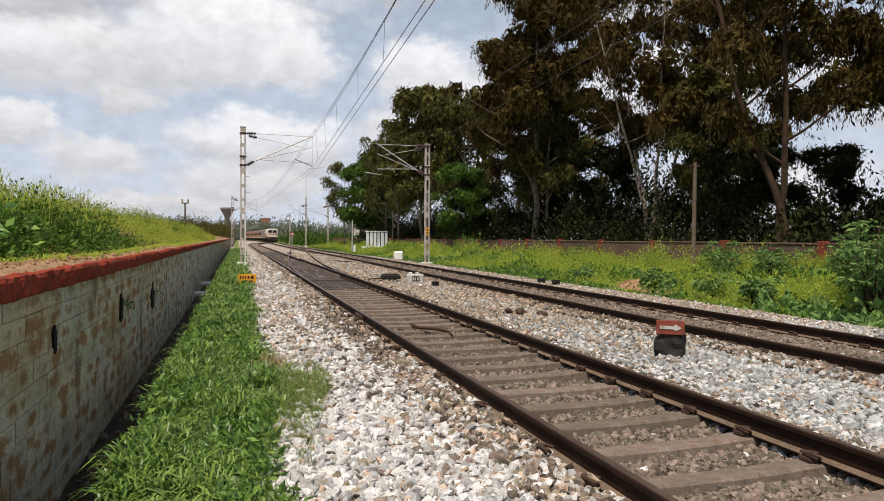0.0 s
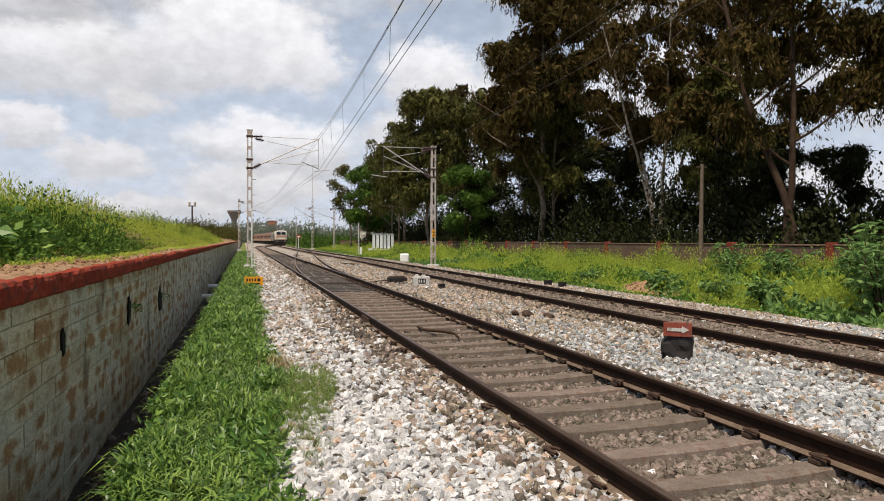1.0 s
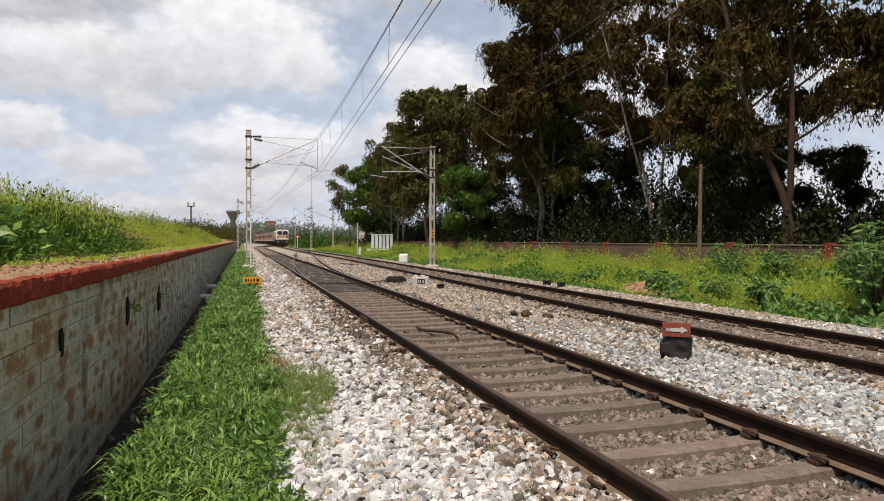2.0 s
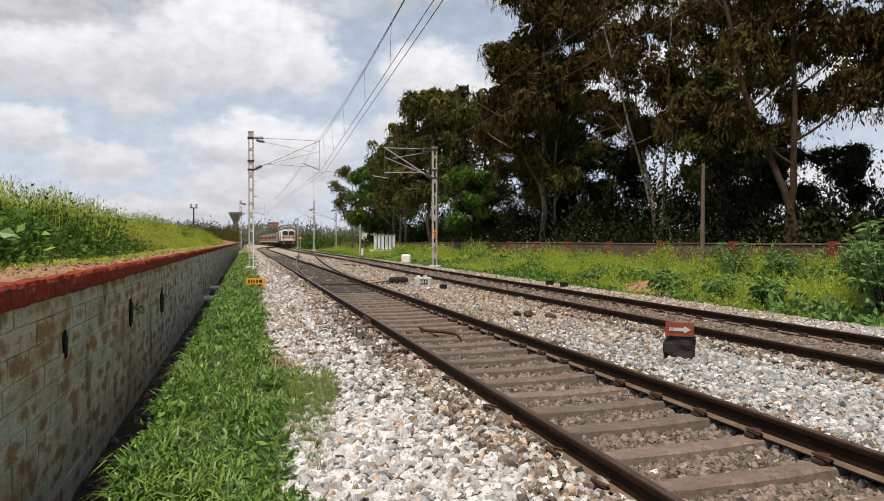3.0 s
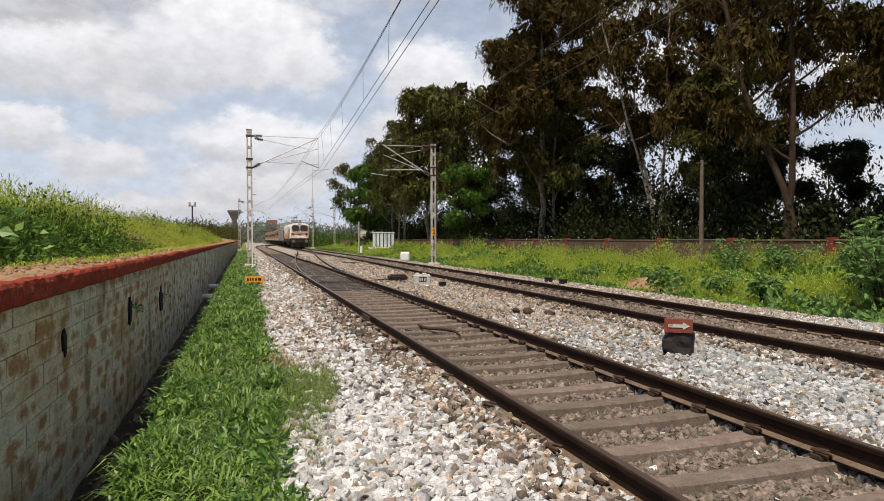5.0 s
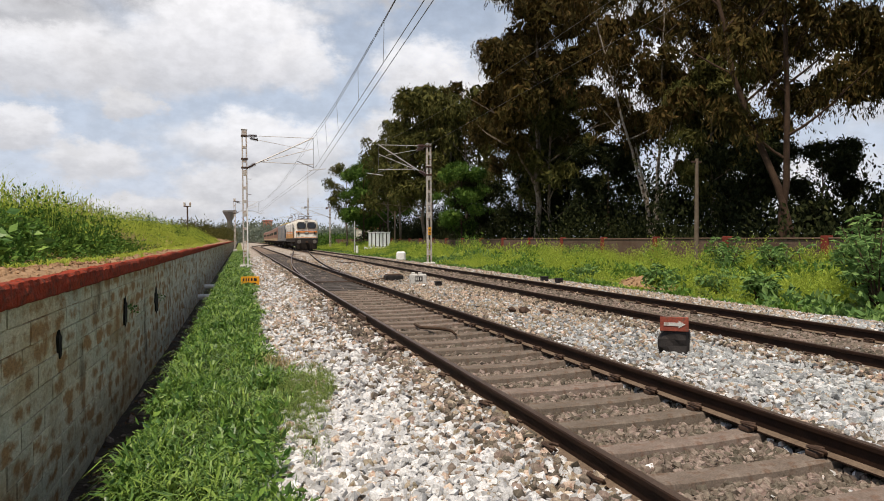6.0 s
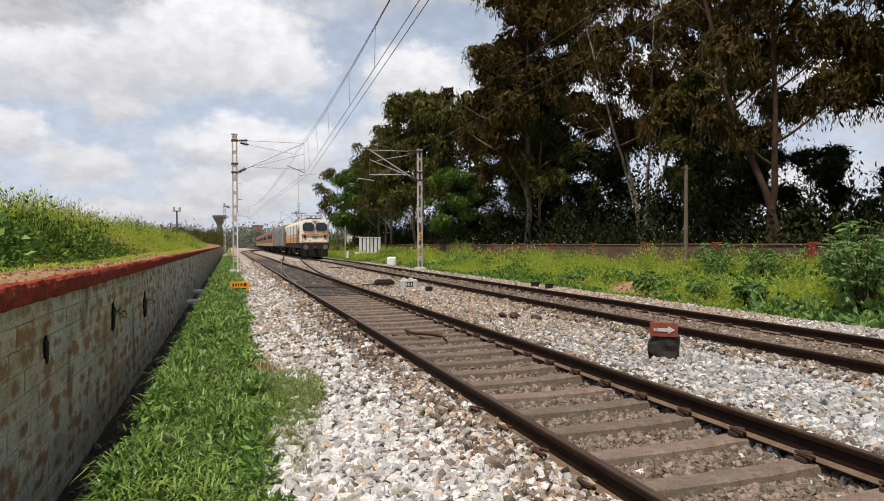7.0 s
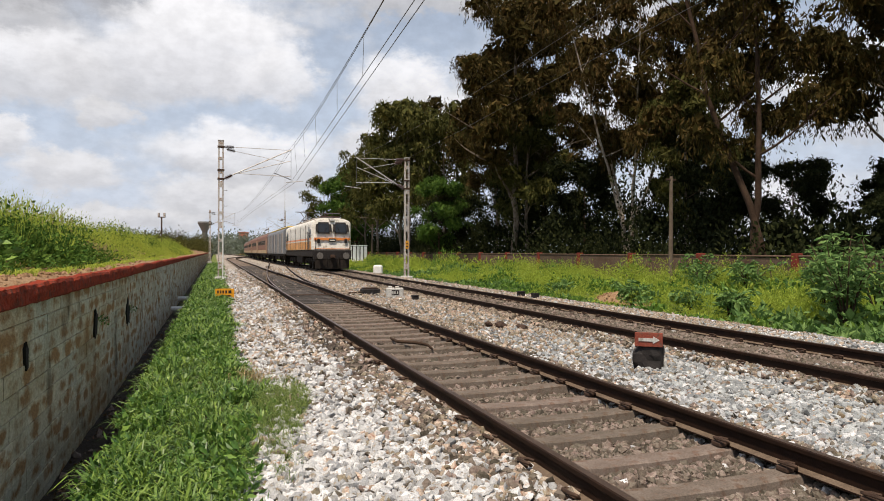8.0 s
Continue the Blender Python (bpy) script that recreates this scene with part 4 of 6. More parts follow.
def locomotive():
    t = thing("locomotive", "white and orange electric locomotive with twin windscreens and black underframe", "locomotive")
    H, Z0, Z1, LN = 1.50, 1.52, 3.76, 19.6
    body = shell("body", LN, H, Z0, Z1, 0.19, 0.36, 0.42, LOCO_FRONT, t, "", 0.45)
    mid = Z0 + (Z1 - Z0) * 0.48

    def on_face(x, z):
        """The front face's y at that height."""
        return 0.45 + (0.36 * (z - mid) / (Z1 + 0.19 - mid) if z > mid else 0)

    def face_panel(name, x0, x1, z0, z1, material, proud=0.02, label="", parent=body, inset=0.05):
        bm = bmesh.new()
        out = []
        for (x, z) in ((x0, z0), (x1, z0), (x1 - inset * 0.3, z1), (x0 + inset * 0.3, z1)):
            out.append((x, on_face(x, z) - proud, z))
        back = [(x, y + 0.06, z) for x, y, z in out]
        vs = [bm.verts.new(p) for p in out + back]
        bm.faces.new(vs[:4][::-1]); bm.faces.new(vs[4:])
        for i in range(4):
            j = (i + 1) % 4
            bm.faces.new((vs[i], vs[j], vs[4 + j], vs[4 + i]))
        bmesh.ops.recalc_face_normals(bm, faces=bm.faces[:])
        bmesh.ops.bevel(bm, geom=[e for e in bm.edges if abs(e.verts[0].co.y - e.verts[1].co.y) > 0.055], offset=inset, segments=2, affect="EDGES")
        return part(name, bm, material, parent, label)

    for s in (-1, 1):
        x0, x1 = sorted((s * 0.14, s * 1.16))
        face_panel("windscreen_frame", x0 - 0.08, x1 + 0.10, 2.74, 3.62, BLACK, 0.012, inset=0.16)
        w = face_panel("windscreen", x0, x1, 2.85, 3.51, GLASS, 0.03, "dark tinted windscreen", inset=0.12)
        part("wiper", rod((s * 0.6, on_face(0, 2.84) - 0.05, 2.82), (s * 0.42, on_face(0, 3.2) - 0.05, 3.25), 0.015), BLACK, body)
        face_panel("marker_lamp", s * 1.02 - 0.11, s * 1.02 + 0.11, 2.02, 2.34, BLACK, 0.05, "dark marker lamp unit", inset=0.02)
        part("grab_rail", rod((s * 1.28, 0.40, 1.6), (s * 1.28, 0.40, 2.4), 0.018), UNDER, body)
    face_panel("stripe", -1.36, 1.36, 2.26, 2.44, ORANGE, 0.012, "orange stripe", inset=0.005)
    face_panel("stripe", -1.36, 1.36, 1.58, 1.63, ORANGE, 0.012, "thin orange stripe", inset=0.005)
    face_panel("number_plate", -0.26, 0.26, 2.12, 2.38, BLACK, 0.035, "dark number plate", inset=0.02)
    face_panel("number_bar", -0.20, 0.20, 2.21, 2.29, CREAM, 0.042, inset=0.004)
    part("headlamp", box(-0.19, 0.19, 0.62, 0.95, 3.66, 3.93, 0.05), ROOF, body)
    for s in (-1, 1):
        part("headlamp_lens", rod((s * 0.085, 0.63, 3.80), (s * 0.085, 0.60, 3.80), 0.07, n=14), LAMP, body)
        # painted sides: orange below, a broad cream field above
        x = s * (H + 0.006)
        part("side_band", box(min(x, x - s * 0.02), max(x, x - s * 0.02), 1.1, LN - 0.2, 1.54, 2.18, 0.004), SIDE_ORANGE, body, "dusty yellow-orange lower side panel")
        part("side_band", box(min(x, x - s * 0.02), max(x, x - s * 0.02), 1.1, LN - 0.2, 2.28, 2.42, 0.004), ORANGE, body)
        for y in (2.0, LN - 1.6):
            part("cab_door", box(min(x * 1.003, x - s * 0.02), max(x * 1.003, x - s * 0.02), y, y + 0.62, 1.56, 3.3, 0.01), GREYCOACH, body, "grey cab door")
            part("cab_window", box(min(x * 1.006, x - s * 0.02), max(x * 1.006, x - s * 0.02), y - 0.75, y - 0.15, 2.45, 3.1, 0.03), GLASS, body)
            for d in (-0.05, 0.67):
                part("handrail", rod((x * 1.03, y + d, 1.54), (x * 1.03, y + d, 2.9), 0.02), BLACK, body)
        for k in range(7):
            y = 4.2 + k * 1.75
            part("louvre", box(min(x * 1.004, x - s * 0.02), max(x * 1.004, x - s * 0.02), y, y + 1.1, 2.55, 3.2, 0.02), CREAM, body)
        for k in (0, 1, 2, 3):
            y = 4.0 + k * 3.6
            part("panel_gap", box(min(x * 1.008, x - s * 0.02), max(x * 1.008, x - s * 0.02), y, y + 0.20, 1.54, 3.45), UNDER, body)
    part("skirt", box(-1.46, 1.46, 0.43, LN, 1.0, 1.515, 0.03), UNDER, t, "black underframe beam")
    part("buffer_beam", box(-1.42, 1.42, 0.36, 0.62, 0.80, 1.50, 0.03), BLACK, t)
    for s in (-1, 1):
        bm = rod((s * 0.98, 0.40, 1.08), (s * 0.98, 0.02, 1.08), 0.12, n=16)
        rod((s * 0.98, 0.03, 1.08), (s * 0.98, -0.05, 1.08), 0.25, 0.24, n=22, bm=bm)
        part("buffer", bm, BUFFER, t, "round grimy grey buffer")
        part("brake_hose", rod((s * 0.5, 0.3, 1.0), (s * 0.45, 0.22, 0.55), 0.035), UNDER, t)
    bm = box(-0.16, 0.16, -0.10, 0.6, 0.92, 1.16, 0.04)
    part("coupler", bm, RUST, t)
    bm = bmesh.new()
    for i in range(9):
        x = -1.2 + i * 0.3
        box(x - 0.04, x + 0.04, 0.30 + 0.10 * abs(x), 0.36 + 0.10 * abs(x), 0.22, 0.80, 0.01, bm)
    box(-1.28, 1.28, 0.38, 0.50, 0.10, 0.80, 0.02, bm)
    part("cowcatcher", bm, UNDER, t)
    part("underslung_tank", box(-1.25, 1.25, 8.2, 12.2, 0.40, 1.08, 0.08), UNDER, t)
    # roof gear
    for y, ln in ((3.4, 2.4), (7.2, 3.0), (11.6, 2.6)):
        part("roof_hatch", box(-0.95, 0.95, y, y + ln, 3.92, 4.06, 0.05), ROOF, t)
    for i in range(6):
        part("roof_insulator", rod((0.55 if i % 2 else -0.55, 2.0 + i * 2.6, 3.86), (0.55 if i % 2 else -0.55, 2.0 + i * 2.6, 4.22), 0.07, 0.05, 10), INSUL, t)
    for y, up in ((2.1, 0.25), (16.4, 1.15)):
        p = new("pantograph"); p.parent = t
        part("base_frame", box(-0.8, 0.8, y - 0.7, y + 0.7, 4.02, 4.10, 0.02), INSUL, p)
        top = 4.12 + up
        for s in (-1, 1):
            part("lower_arm", rod((s * 0.5, y + 0.6, 4.1), (s * 0.15, y - 0.7, 4.1 + up * 0.5), 0.035), RUST, p)
            part("upper_arm", rod((s * 0.15, y - 0.7, 4.1 + up * 0.5), (s * 0.4, y + 0.3, top), 0.028), RUST, p)
        part("contact_bow", rod((-0.9, y + 0.3, top), (0.9, y + 0.3, top), 0.035), WIRE, p)
    bogie(t, 4.0, 3, 1.9, 0.546)
    bogie(t, 15.6, 3, 1.9, 0.546)
    return t


def coach(grey=False):
    if grey:
        t = thing("power_car", "grey generator van with ribbed doors and yellow roof end", "railway coach")
    else:
        t = thing("passenger_coach", "brick red passenger coach with cream lower band", "railway coach", group="passenger coaches of the train")
    LN, H = 22.4, 1.58
    body = shell("body", LN, H, 1.12, 3.72, 0.30, 0.05, 0.12, GREYCOACH if grey else COACH, t, "", 0.4)
    for s in (-1, 1):
        x = s * (H + 0.006)
        lo, hi = sorted((x, x - s * 0.02))
        if grey:
            for k in range(9):
                y = 1.2 + k * 2.4
                part("ribbed_door", box(lo, hi, y, y + 1.5, 1.25, 3.35, 0.01), GREYCOACH if k % 2 else ROOF, body)
                part("door_gap", box(lo * 1.002, hi * 1.002, y + 1.7, y + 1.95, 1.2, 3.4, 0.01), UNDER, body)
        else:
            part("side_band", box(lo, hi, 0.7, LN + 0.1, 1.14, 1.62, 0.004), COACH_LOW, body, "cream lower band")
            for k in range(9):
                y = 3.1 + k * 1.95
                part("window", box(lo * 1.004, hi * 1.004, y, y + 1.3, 2.36, 2.96, 0.03), GLASS, body)
            for y in (1.1, LN - 1.1):
                part("coach_door", box(lo * 1.003, hi * 1.003, y, y + 0.85, 1.2, 3.2, 0.02), COACH_LOW, body)
    part("roof_cover", box(-1.15, 1.15, 0.6, LN + 0.2, 3.93, 4.045, 0.05), YROOF if grey else ROOF, t, "yellow roof" if grey else "dusty grey roof")
    part("sole_bar", box(-1.45, 1.45, 0.5, LN + 0.3, 0.92, 1.115, 0.02), UNDER, t)
    part("equipment_box", box(-1.2, 1.2, 8.5, 11.5, 0.45, 0.92, 0.05), UNDER, t)
    part("equipment_box", box(-1.2, 1.2, 12.5, 14.2, 0.5, 0.92, 0.05), UNDER, t)
    part("gangway", box(-0.6, 0.6, 0.05, 0.5, 1.1, 3.5, 0.05), BLACK, t)
    part("coupling", box(-0.15, 0.15, -0.3, 0.6, 0.95, 1.15, 0.03), UNDER, t)
    bogie(t, 3.9, 2, 2.6, 0.46)
    bogie(t, 19.1, 2, 2.6, 0.46)
    return t


SPEED, NOSE0 = 18.8, 200.0
PATH_Y = np.arange(-40, 600, 0.5)
PATH_X = line_b(PATH_Y)
PATH_S = np.concatenate([[0], np.cumsum(np.hypot(np.diff(PATH_Y), np.diff(PATH_X)))])


def on_line(s):
    return float(np.interp(s, PATH_S, PATH_X)), float(np.interp(s, PATH_S, PATH_Y))


loco = locomotive()
van = coach(True)
coaches = [coach(False)]
coaches += [copy_thing(coaches[0], pose(0, 0, 0)) for _ in range(4)]
TRAIN = [(loco, 0.0, 4.0, 15.6), (van, 20.6, 3.9, 19.1)] + [(c, 44.0 + 23.4 * i, 3.9, 19.1) for i, c in enumerate(coaches)]


def move_train():
    s0 = float(np.interp(NOSE0, PATH_Y, PATH_S))
    times = [i * 0.25 for i in range(33)]
    for ob, back, f, r in TRAIN:
        rows = []
        for t in times:
            s = s0 - SPEED * t + back
            ax, ay = on_line(s + f)
            bx, by = on_line(s + r)
            yaw = math.atan2(-(bx - ax), by - ay)
            d = Vector((bx - ax, by - ay, 0)).normalized()
            rows.append((t, pose(ax - d.x * f, ay - d.y * f, RAIL_Z, 0, 0, math.degrees(yaw))))
        walk(ob, rows)
    step = 1 / FPS
    for vehicle, back, f, rear in TRAIN:
        for ob in vehicle.children:
            if ob.name.startswith("wheelset"):
                y, r = ob.location.y, ob.location.z
                walk(ob, [(i * step, pose(0, y, r, math.degrees(SPEED * i * step / r))) for i in range(241)])

# ---------------------------------------------------------------- plants


def leaf_cloud(name, centres, axes, lengths, widths, material, parent=None, seed=3):
    """Many pointed leaves (two triangles each) at centres, hanging along axes."""
    rng = np.random.default_rng(seed)
    c, a = np.asarray(centres, float), np.asarray(axes, float)
    a = a / np.linalg.norm(a, axis=1)[:, None]
    r = rng.normal(size=a.shape)
    side = np.cross(a, r); side /= np.linalg.norm(side, axis=1)[:, None]
    ln, wd = np.asarray(lengths)[:, None], np.asarray(widths)[:, None]
    up = np.cross(side, a)
    bend = up * ln * rng.uniform(-0.12, 0.12, (len(c), 1))
    v = np.stack([c - a * ln / 2, c + side * wd / 2 + bend, c + a * ln / 2, c - side * wd / 2 + bend], 1).reshape(-1, 3)
    b = np.arange(len(c)) * 4
    f = np.concatenate([np.stack([b, b + 1, b + 2], 1), np.stack([b, b + 2, b + 3], 1)])
    return part(name, tri_mesh(name, v, f), material, parent)


def blades(name, roots, heights, widths, lean, material, parent=None, seed=2):
    """Grass blades: three triangles each, bent over at the tip."""
    rng = np.random.default_rng(seed)
    p = np.asarray(roots, float); n = len(p)
    ang = rng.uniform(0, 2 * math.pi, n)
    d = np.stack([np.cos(ang), np.sin(ang), np.zeros(n)], 1)
    s = np.stack([-np.sin(ang), np.cos(ang), np.zeros(n)], 1)
    h, w = np.asarray(heights)[:, None], np.asarray(widths)[:, None]
    ln = (np.asarray(lean) * rng.uniform(0.3, 1.4, n))[:, None]
    up = np.array([[0, 0, 1.0]])
    a, b = p - s * w / 2, p + s * w / 2
    m = p + up * h * 0.62 + d * h * ln * 0.45
    c, e = m - s * w * 0.42, m + s * w * 0.42
    tip = p + up * h * (1 - 0.25 * ln) + d * h * ln * 1.3
    v = np.stack([a, b, c, e, tip], 1).reshape(-1, 3)
    k = np.arange(n) * 5
    f = np.concatenate([np.stack([k, k + 1, k + 3], 1), np.stack([k, k + 3, k + 2], 1), np.stack([k + 2, k + 3, k + 4], 1)])
    return part(name, tri_mesh(name, v, f), material, parent)


def lobed_crown(lobes, per, lsize, droop, seed, core=0.28):
    """Leaf places for a crown of rounded lobes (centre, radius): short hanging strands of leaves round a denser inside."""
    rng = np.random.default_rng(seed)
    c, a, ln, wd = [], [], [], []
    for p, r in lobes:
        n = max(24, int(per * r * r))
        m = max(4, n // 6)
        d = rng.normal(size=(m, 3)); d /= np.linalg.norm(d, axis=1)[:, None]
        start = np.array(p) + d * (1, 1, 0.72) * r * (0.5 + 0.5 * rng.random((m, 1)) ** 0.6)
        k = rng.integers(0, m, n)
        along = rng.random((n, 1)) * (0.35 + 0.75 * rng.random((m, 1))[k]) * droop
        c.append(start[k] + rng.normal(size=(n, 3)) * 0.10 + along * (0, 0, -1) + d[k] * (1, 1, 0) * along * 0.25)
        a.append(rng.normal(size=(n, 3)) * 0.42 + d[k] * 0.35 + np.array((0, 0, -droop)))
        s = lsize * rng.uniform(0.55, 1.25, n)
        ln.append(s); wd.append(s * rng.uniform(0.15, 0.28, n))
        q = max(4, int(n * core))
        d = rng.normal(size=(q, 3)); d /= np.linalg.norm(d, axis=1)[:, None]
        c.append(np.array(p) + d * (1, 1, 0.7) * r * 0.70 * rng.random((q, 1)) ** 0.4)
        a.append(rng.normal(size=(q, 3)))
        s = r * rng.uniform(0.34, 0.62, q)
        ln.append(s); wd.append(s * rng.uniform(0.4, 0.6, q))
    return np.concatenate(c), np.concatenate(a), np.concatenate(ln), np.concatenate(wd)


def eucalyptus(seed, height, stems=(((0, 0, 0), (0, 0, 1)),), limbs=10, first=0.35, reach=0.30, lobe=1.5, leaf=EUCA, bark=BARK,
               lsize=0.36, droop=1.15, per=155, thick=0.0125, subs=3, rise=0.75):
    """A tree: tapered stems along the given paths (parts of the height), upswept limbs, side branches, and a crown of lobes at their ends. Built at the origin."""
    rng = random.Random(seed)
    tv, tf, ends = [], [], []

    def branch(p, d, length, r, steps, wob, lift):
        pts, q, dd = [Vector(p)], Vector(p), Vector(d).normalized()
        for i in range(steps):
            dd = (dd + Vector((rng.uniform(-wob, wob), rng.uniform(-wob, wob), lift + rng.uniform(-wob, wob) * 0.5))).normalized()
            q = q + dd * length / steps
            pts.append(q.copy())
        tube(pts, [r * (1 - 0.72 * i / steps) for i in range(steps + 1)], 6, tv, tf)
        return pts, dd

    for stem in stems:
        keys = np.array(stem, float) * height
        u = np.linspace(0, 1, len(keys))
        g = np.linspace(0, 1, 11)
        path = [Vector([np.interp(t, u, keys[:, i]) for i in range(3)]) for t in g]
        for i in range(1, 11):
            path[i] += Vector((rng.uniform(-1, 1), rng.uniform(-1, 1), 0)) * height * 0.007
        path[0].z -= 0.4
        r0 = height * thick / (1 if len(stems) == 1 else 1.5)
        radii = [r0 * (1.25 if i == 0 else 1 - 0.75 * t) for i, t in enumerate(g)]
        tube(path, radii, 9, tv, tf)
        turn = rng.uniform(0, 6.28)
        for k in range(limbs):
            t = first + (1 - first) * (k + rng.random()) / limbs
            i = min(9, int(t * 10))
            base = path[i].lerp(path[i + 1], t * 10 - i)
            a = turn + k * 2.4 + rng.uniform(-0.4, 0.4)
            d = Vector((math.cos(a), math.sin(a), rise * rng.uniform(0.6, 1.3)))
            ln = height * reach * (1.15 - 0.55 * (t - first) / (1 - first)) * rng.uniform(0.7, 1.2)
            pts, dd = branch(base, d, ln, radii[i] * 0.5, 5, 0.16, 0.05)
            ends.append((pts[-1], 1.0)); ends.append((pts[3] + Vector((0, 0, 0.4)), 0.85))
            for j in range(subs):
                b = pts[rng.randint(2, 4)]
                aa = a + rng.choice((-1, 1)) * rng.uniform(0.5, 1.3)
                sp, _ = branch(b, Vector((math.cos(aa), math.sin(aa), rng.uniform(0.1, 0.9))), ln * rng.uniform(0.35, 0.6), radii[i] * 0.24, 3, 0.22, 0.02)
                ends.append((sp[-1], rng.uniform(0.6, 1.0)))
        ends.append((path[-1], 1.1))
    lobes = [(p + Vector((rng.gauss(0, 0.25), rng.gauss(0, 0.25), 0.1)), lobe * k * rng.uniform(0.7, 1.25)) for p, k in ends]
    t = thing("tree", "", "tree")
    part("trunk", raw("trunk", tv, tf, True), bark, t, "bare trunk and forking limbs")
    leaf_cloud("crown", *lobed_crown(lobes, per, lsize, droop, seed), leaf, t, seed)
    return t


def plant_trees():
    tall = "tall dark eucalyptus with pale limbs and hanging leaves"
    fan = [((0.01 * math.cos(k), 0.01 * math.sin(k), 0), (0.018 * math.cos(k * 1.26), 0.018 * math.sin(k * 1.26), 0.20),
            (w * 0.5 * math.cos(k * 1.26), w * 0.5 * math.sin(k * 1.26), 0.45), (w * math.cos(k * 1.26), w * math.sin(k * 1.26), z))
           for k, w, z in ((0, 0.20, 0.92), (1, 0.16, 1.0), (2, 0.24, 0.85), (3, 0.12, 0.97), (4, 0.22, 0.9))]
    kinds = {
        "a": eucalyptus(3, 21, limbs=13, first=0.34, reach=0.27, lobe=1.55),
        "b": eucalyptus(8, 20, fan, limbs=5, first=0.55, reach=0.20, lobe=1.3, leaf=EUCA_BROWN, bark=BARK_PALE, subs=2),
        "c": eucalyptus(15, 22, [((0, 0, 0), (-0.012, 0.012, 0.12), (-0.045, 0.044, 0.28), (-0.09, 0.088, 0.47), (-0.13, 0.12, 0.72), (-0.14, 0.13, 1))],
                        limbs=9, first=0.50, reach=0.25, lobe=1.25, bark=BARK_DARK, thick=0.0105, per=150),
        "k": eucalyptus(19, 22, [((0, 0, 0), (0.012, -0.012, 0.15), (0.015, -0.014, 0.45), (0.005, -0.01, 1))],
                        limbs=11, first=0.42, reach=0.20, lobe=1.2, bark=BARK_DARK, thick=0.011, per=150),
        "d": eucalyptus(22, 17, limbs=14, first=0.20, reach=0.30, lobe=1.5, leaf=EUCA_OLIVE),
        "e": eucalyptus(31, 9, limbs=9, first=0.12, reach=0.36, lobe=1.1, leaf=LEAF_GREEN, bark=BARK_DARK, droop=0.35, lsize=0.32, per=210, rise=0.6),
        "g": eucalyptus(52, 9, limbs=9, first=0.10, reach=0.38, lobe=1.2, leaf=LEAF_SHADED, bark=BARK_DARK, droop=0.4, lsize=0.32, per=170, rise=0.6),
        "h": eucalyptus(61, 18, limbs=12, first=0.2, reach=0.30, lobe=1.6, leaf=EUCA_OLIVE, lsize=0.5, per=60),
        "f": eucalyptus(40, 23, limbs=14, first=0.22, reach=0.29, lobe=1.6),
    }
    spots = [
        ("c", 27, 27.2, 0, 1.0), ("k", 26.55, 27.75, 0, 1.0), ("b", 30.0, 43.5, 40, 1.05), ("f", 26.3, 56, 90, 1.05), ("a", 31.5, 60, 200, 1.18), 
        ("f", 35, 42, 180, 1.0), ("d", 31.5, 38.8, 120, 0.75), ("a", 28.0, 64, 30, 0.96), ("b", 31.5, 69, 140, 0.95), 
        ("d", 24.2, 88, 0, 1.2), ("h", 26.5, 92, 120, 1.14), ("h", 29, 84, 200, 1.0), ("h", 23, 97, 60, 0.95), ("h", 33, 90, 20, 1.05), ("h", 27.5, 86, 300, 1.1),
        ("e", 21.0, 116, 0, 1.5), ("h", 24, 110, 80, 0.9), ("h", 19.5, 126, 10, 0.78), ("e", 25, 122, 100, 1.7), ("e", 28, 132, 10, 1.6), ("e", 22.95, 68, 0, 1.0), ("g", 24.5, 70.5, 100, 0.9),
        ("a", 31.5, 17.5, 15, 0.95), ("g", 31, 29.2, 0, 0.72), ("g", 35, 26.5, 60, 0.7), ("g", 30, 22.5, 100, 0.5), ("g", 33, 23.5, 200, 0.6), ("g", 27.5, 19, 10, 0.36), ("a", 32.5, 22.5, 130, 0.95), ("a", 36.5, 26.5, 250, 1.0), ("g", 31.5, 21, 30, 0.42),
        ("d", 27.5, 56, 250, 0.9), ("g", 33, 40, 90, 1.1), ("g", 30, 50, 10, 1.0), ("g", 31, 57, 190, 1.0), ("g", 29, 62, 100, 1.1), ("g", 32, 36, 10, 0.8),
    ]
    used = set()
    for kind, x, y, turn, s in spots:
        src = kinds[kind]
        m = pose(x, y, -0.35, 0, 0, turn) @ Matrix.Scale(s, 4)
        if kind in used:
            ob = copy_thing(src, m)
            ob.scale = (s, s, s)
        else:
            ob = src
            ob.matrix_basis = m
            used.add(kind)
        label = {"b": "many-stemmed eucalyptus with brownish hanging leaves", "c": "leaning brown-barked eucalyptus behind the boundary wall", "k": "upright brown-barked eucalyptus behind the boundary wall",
                 "e": "bushy bright green tree behind the boundary wall", "g": "bushy tree, leaves coloured dark for the shade of taller ones"}.get(kind, tall)
        tagged(ob, label, "tree", group="trees behind the boundary wall")


plant_trees()


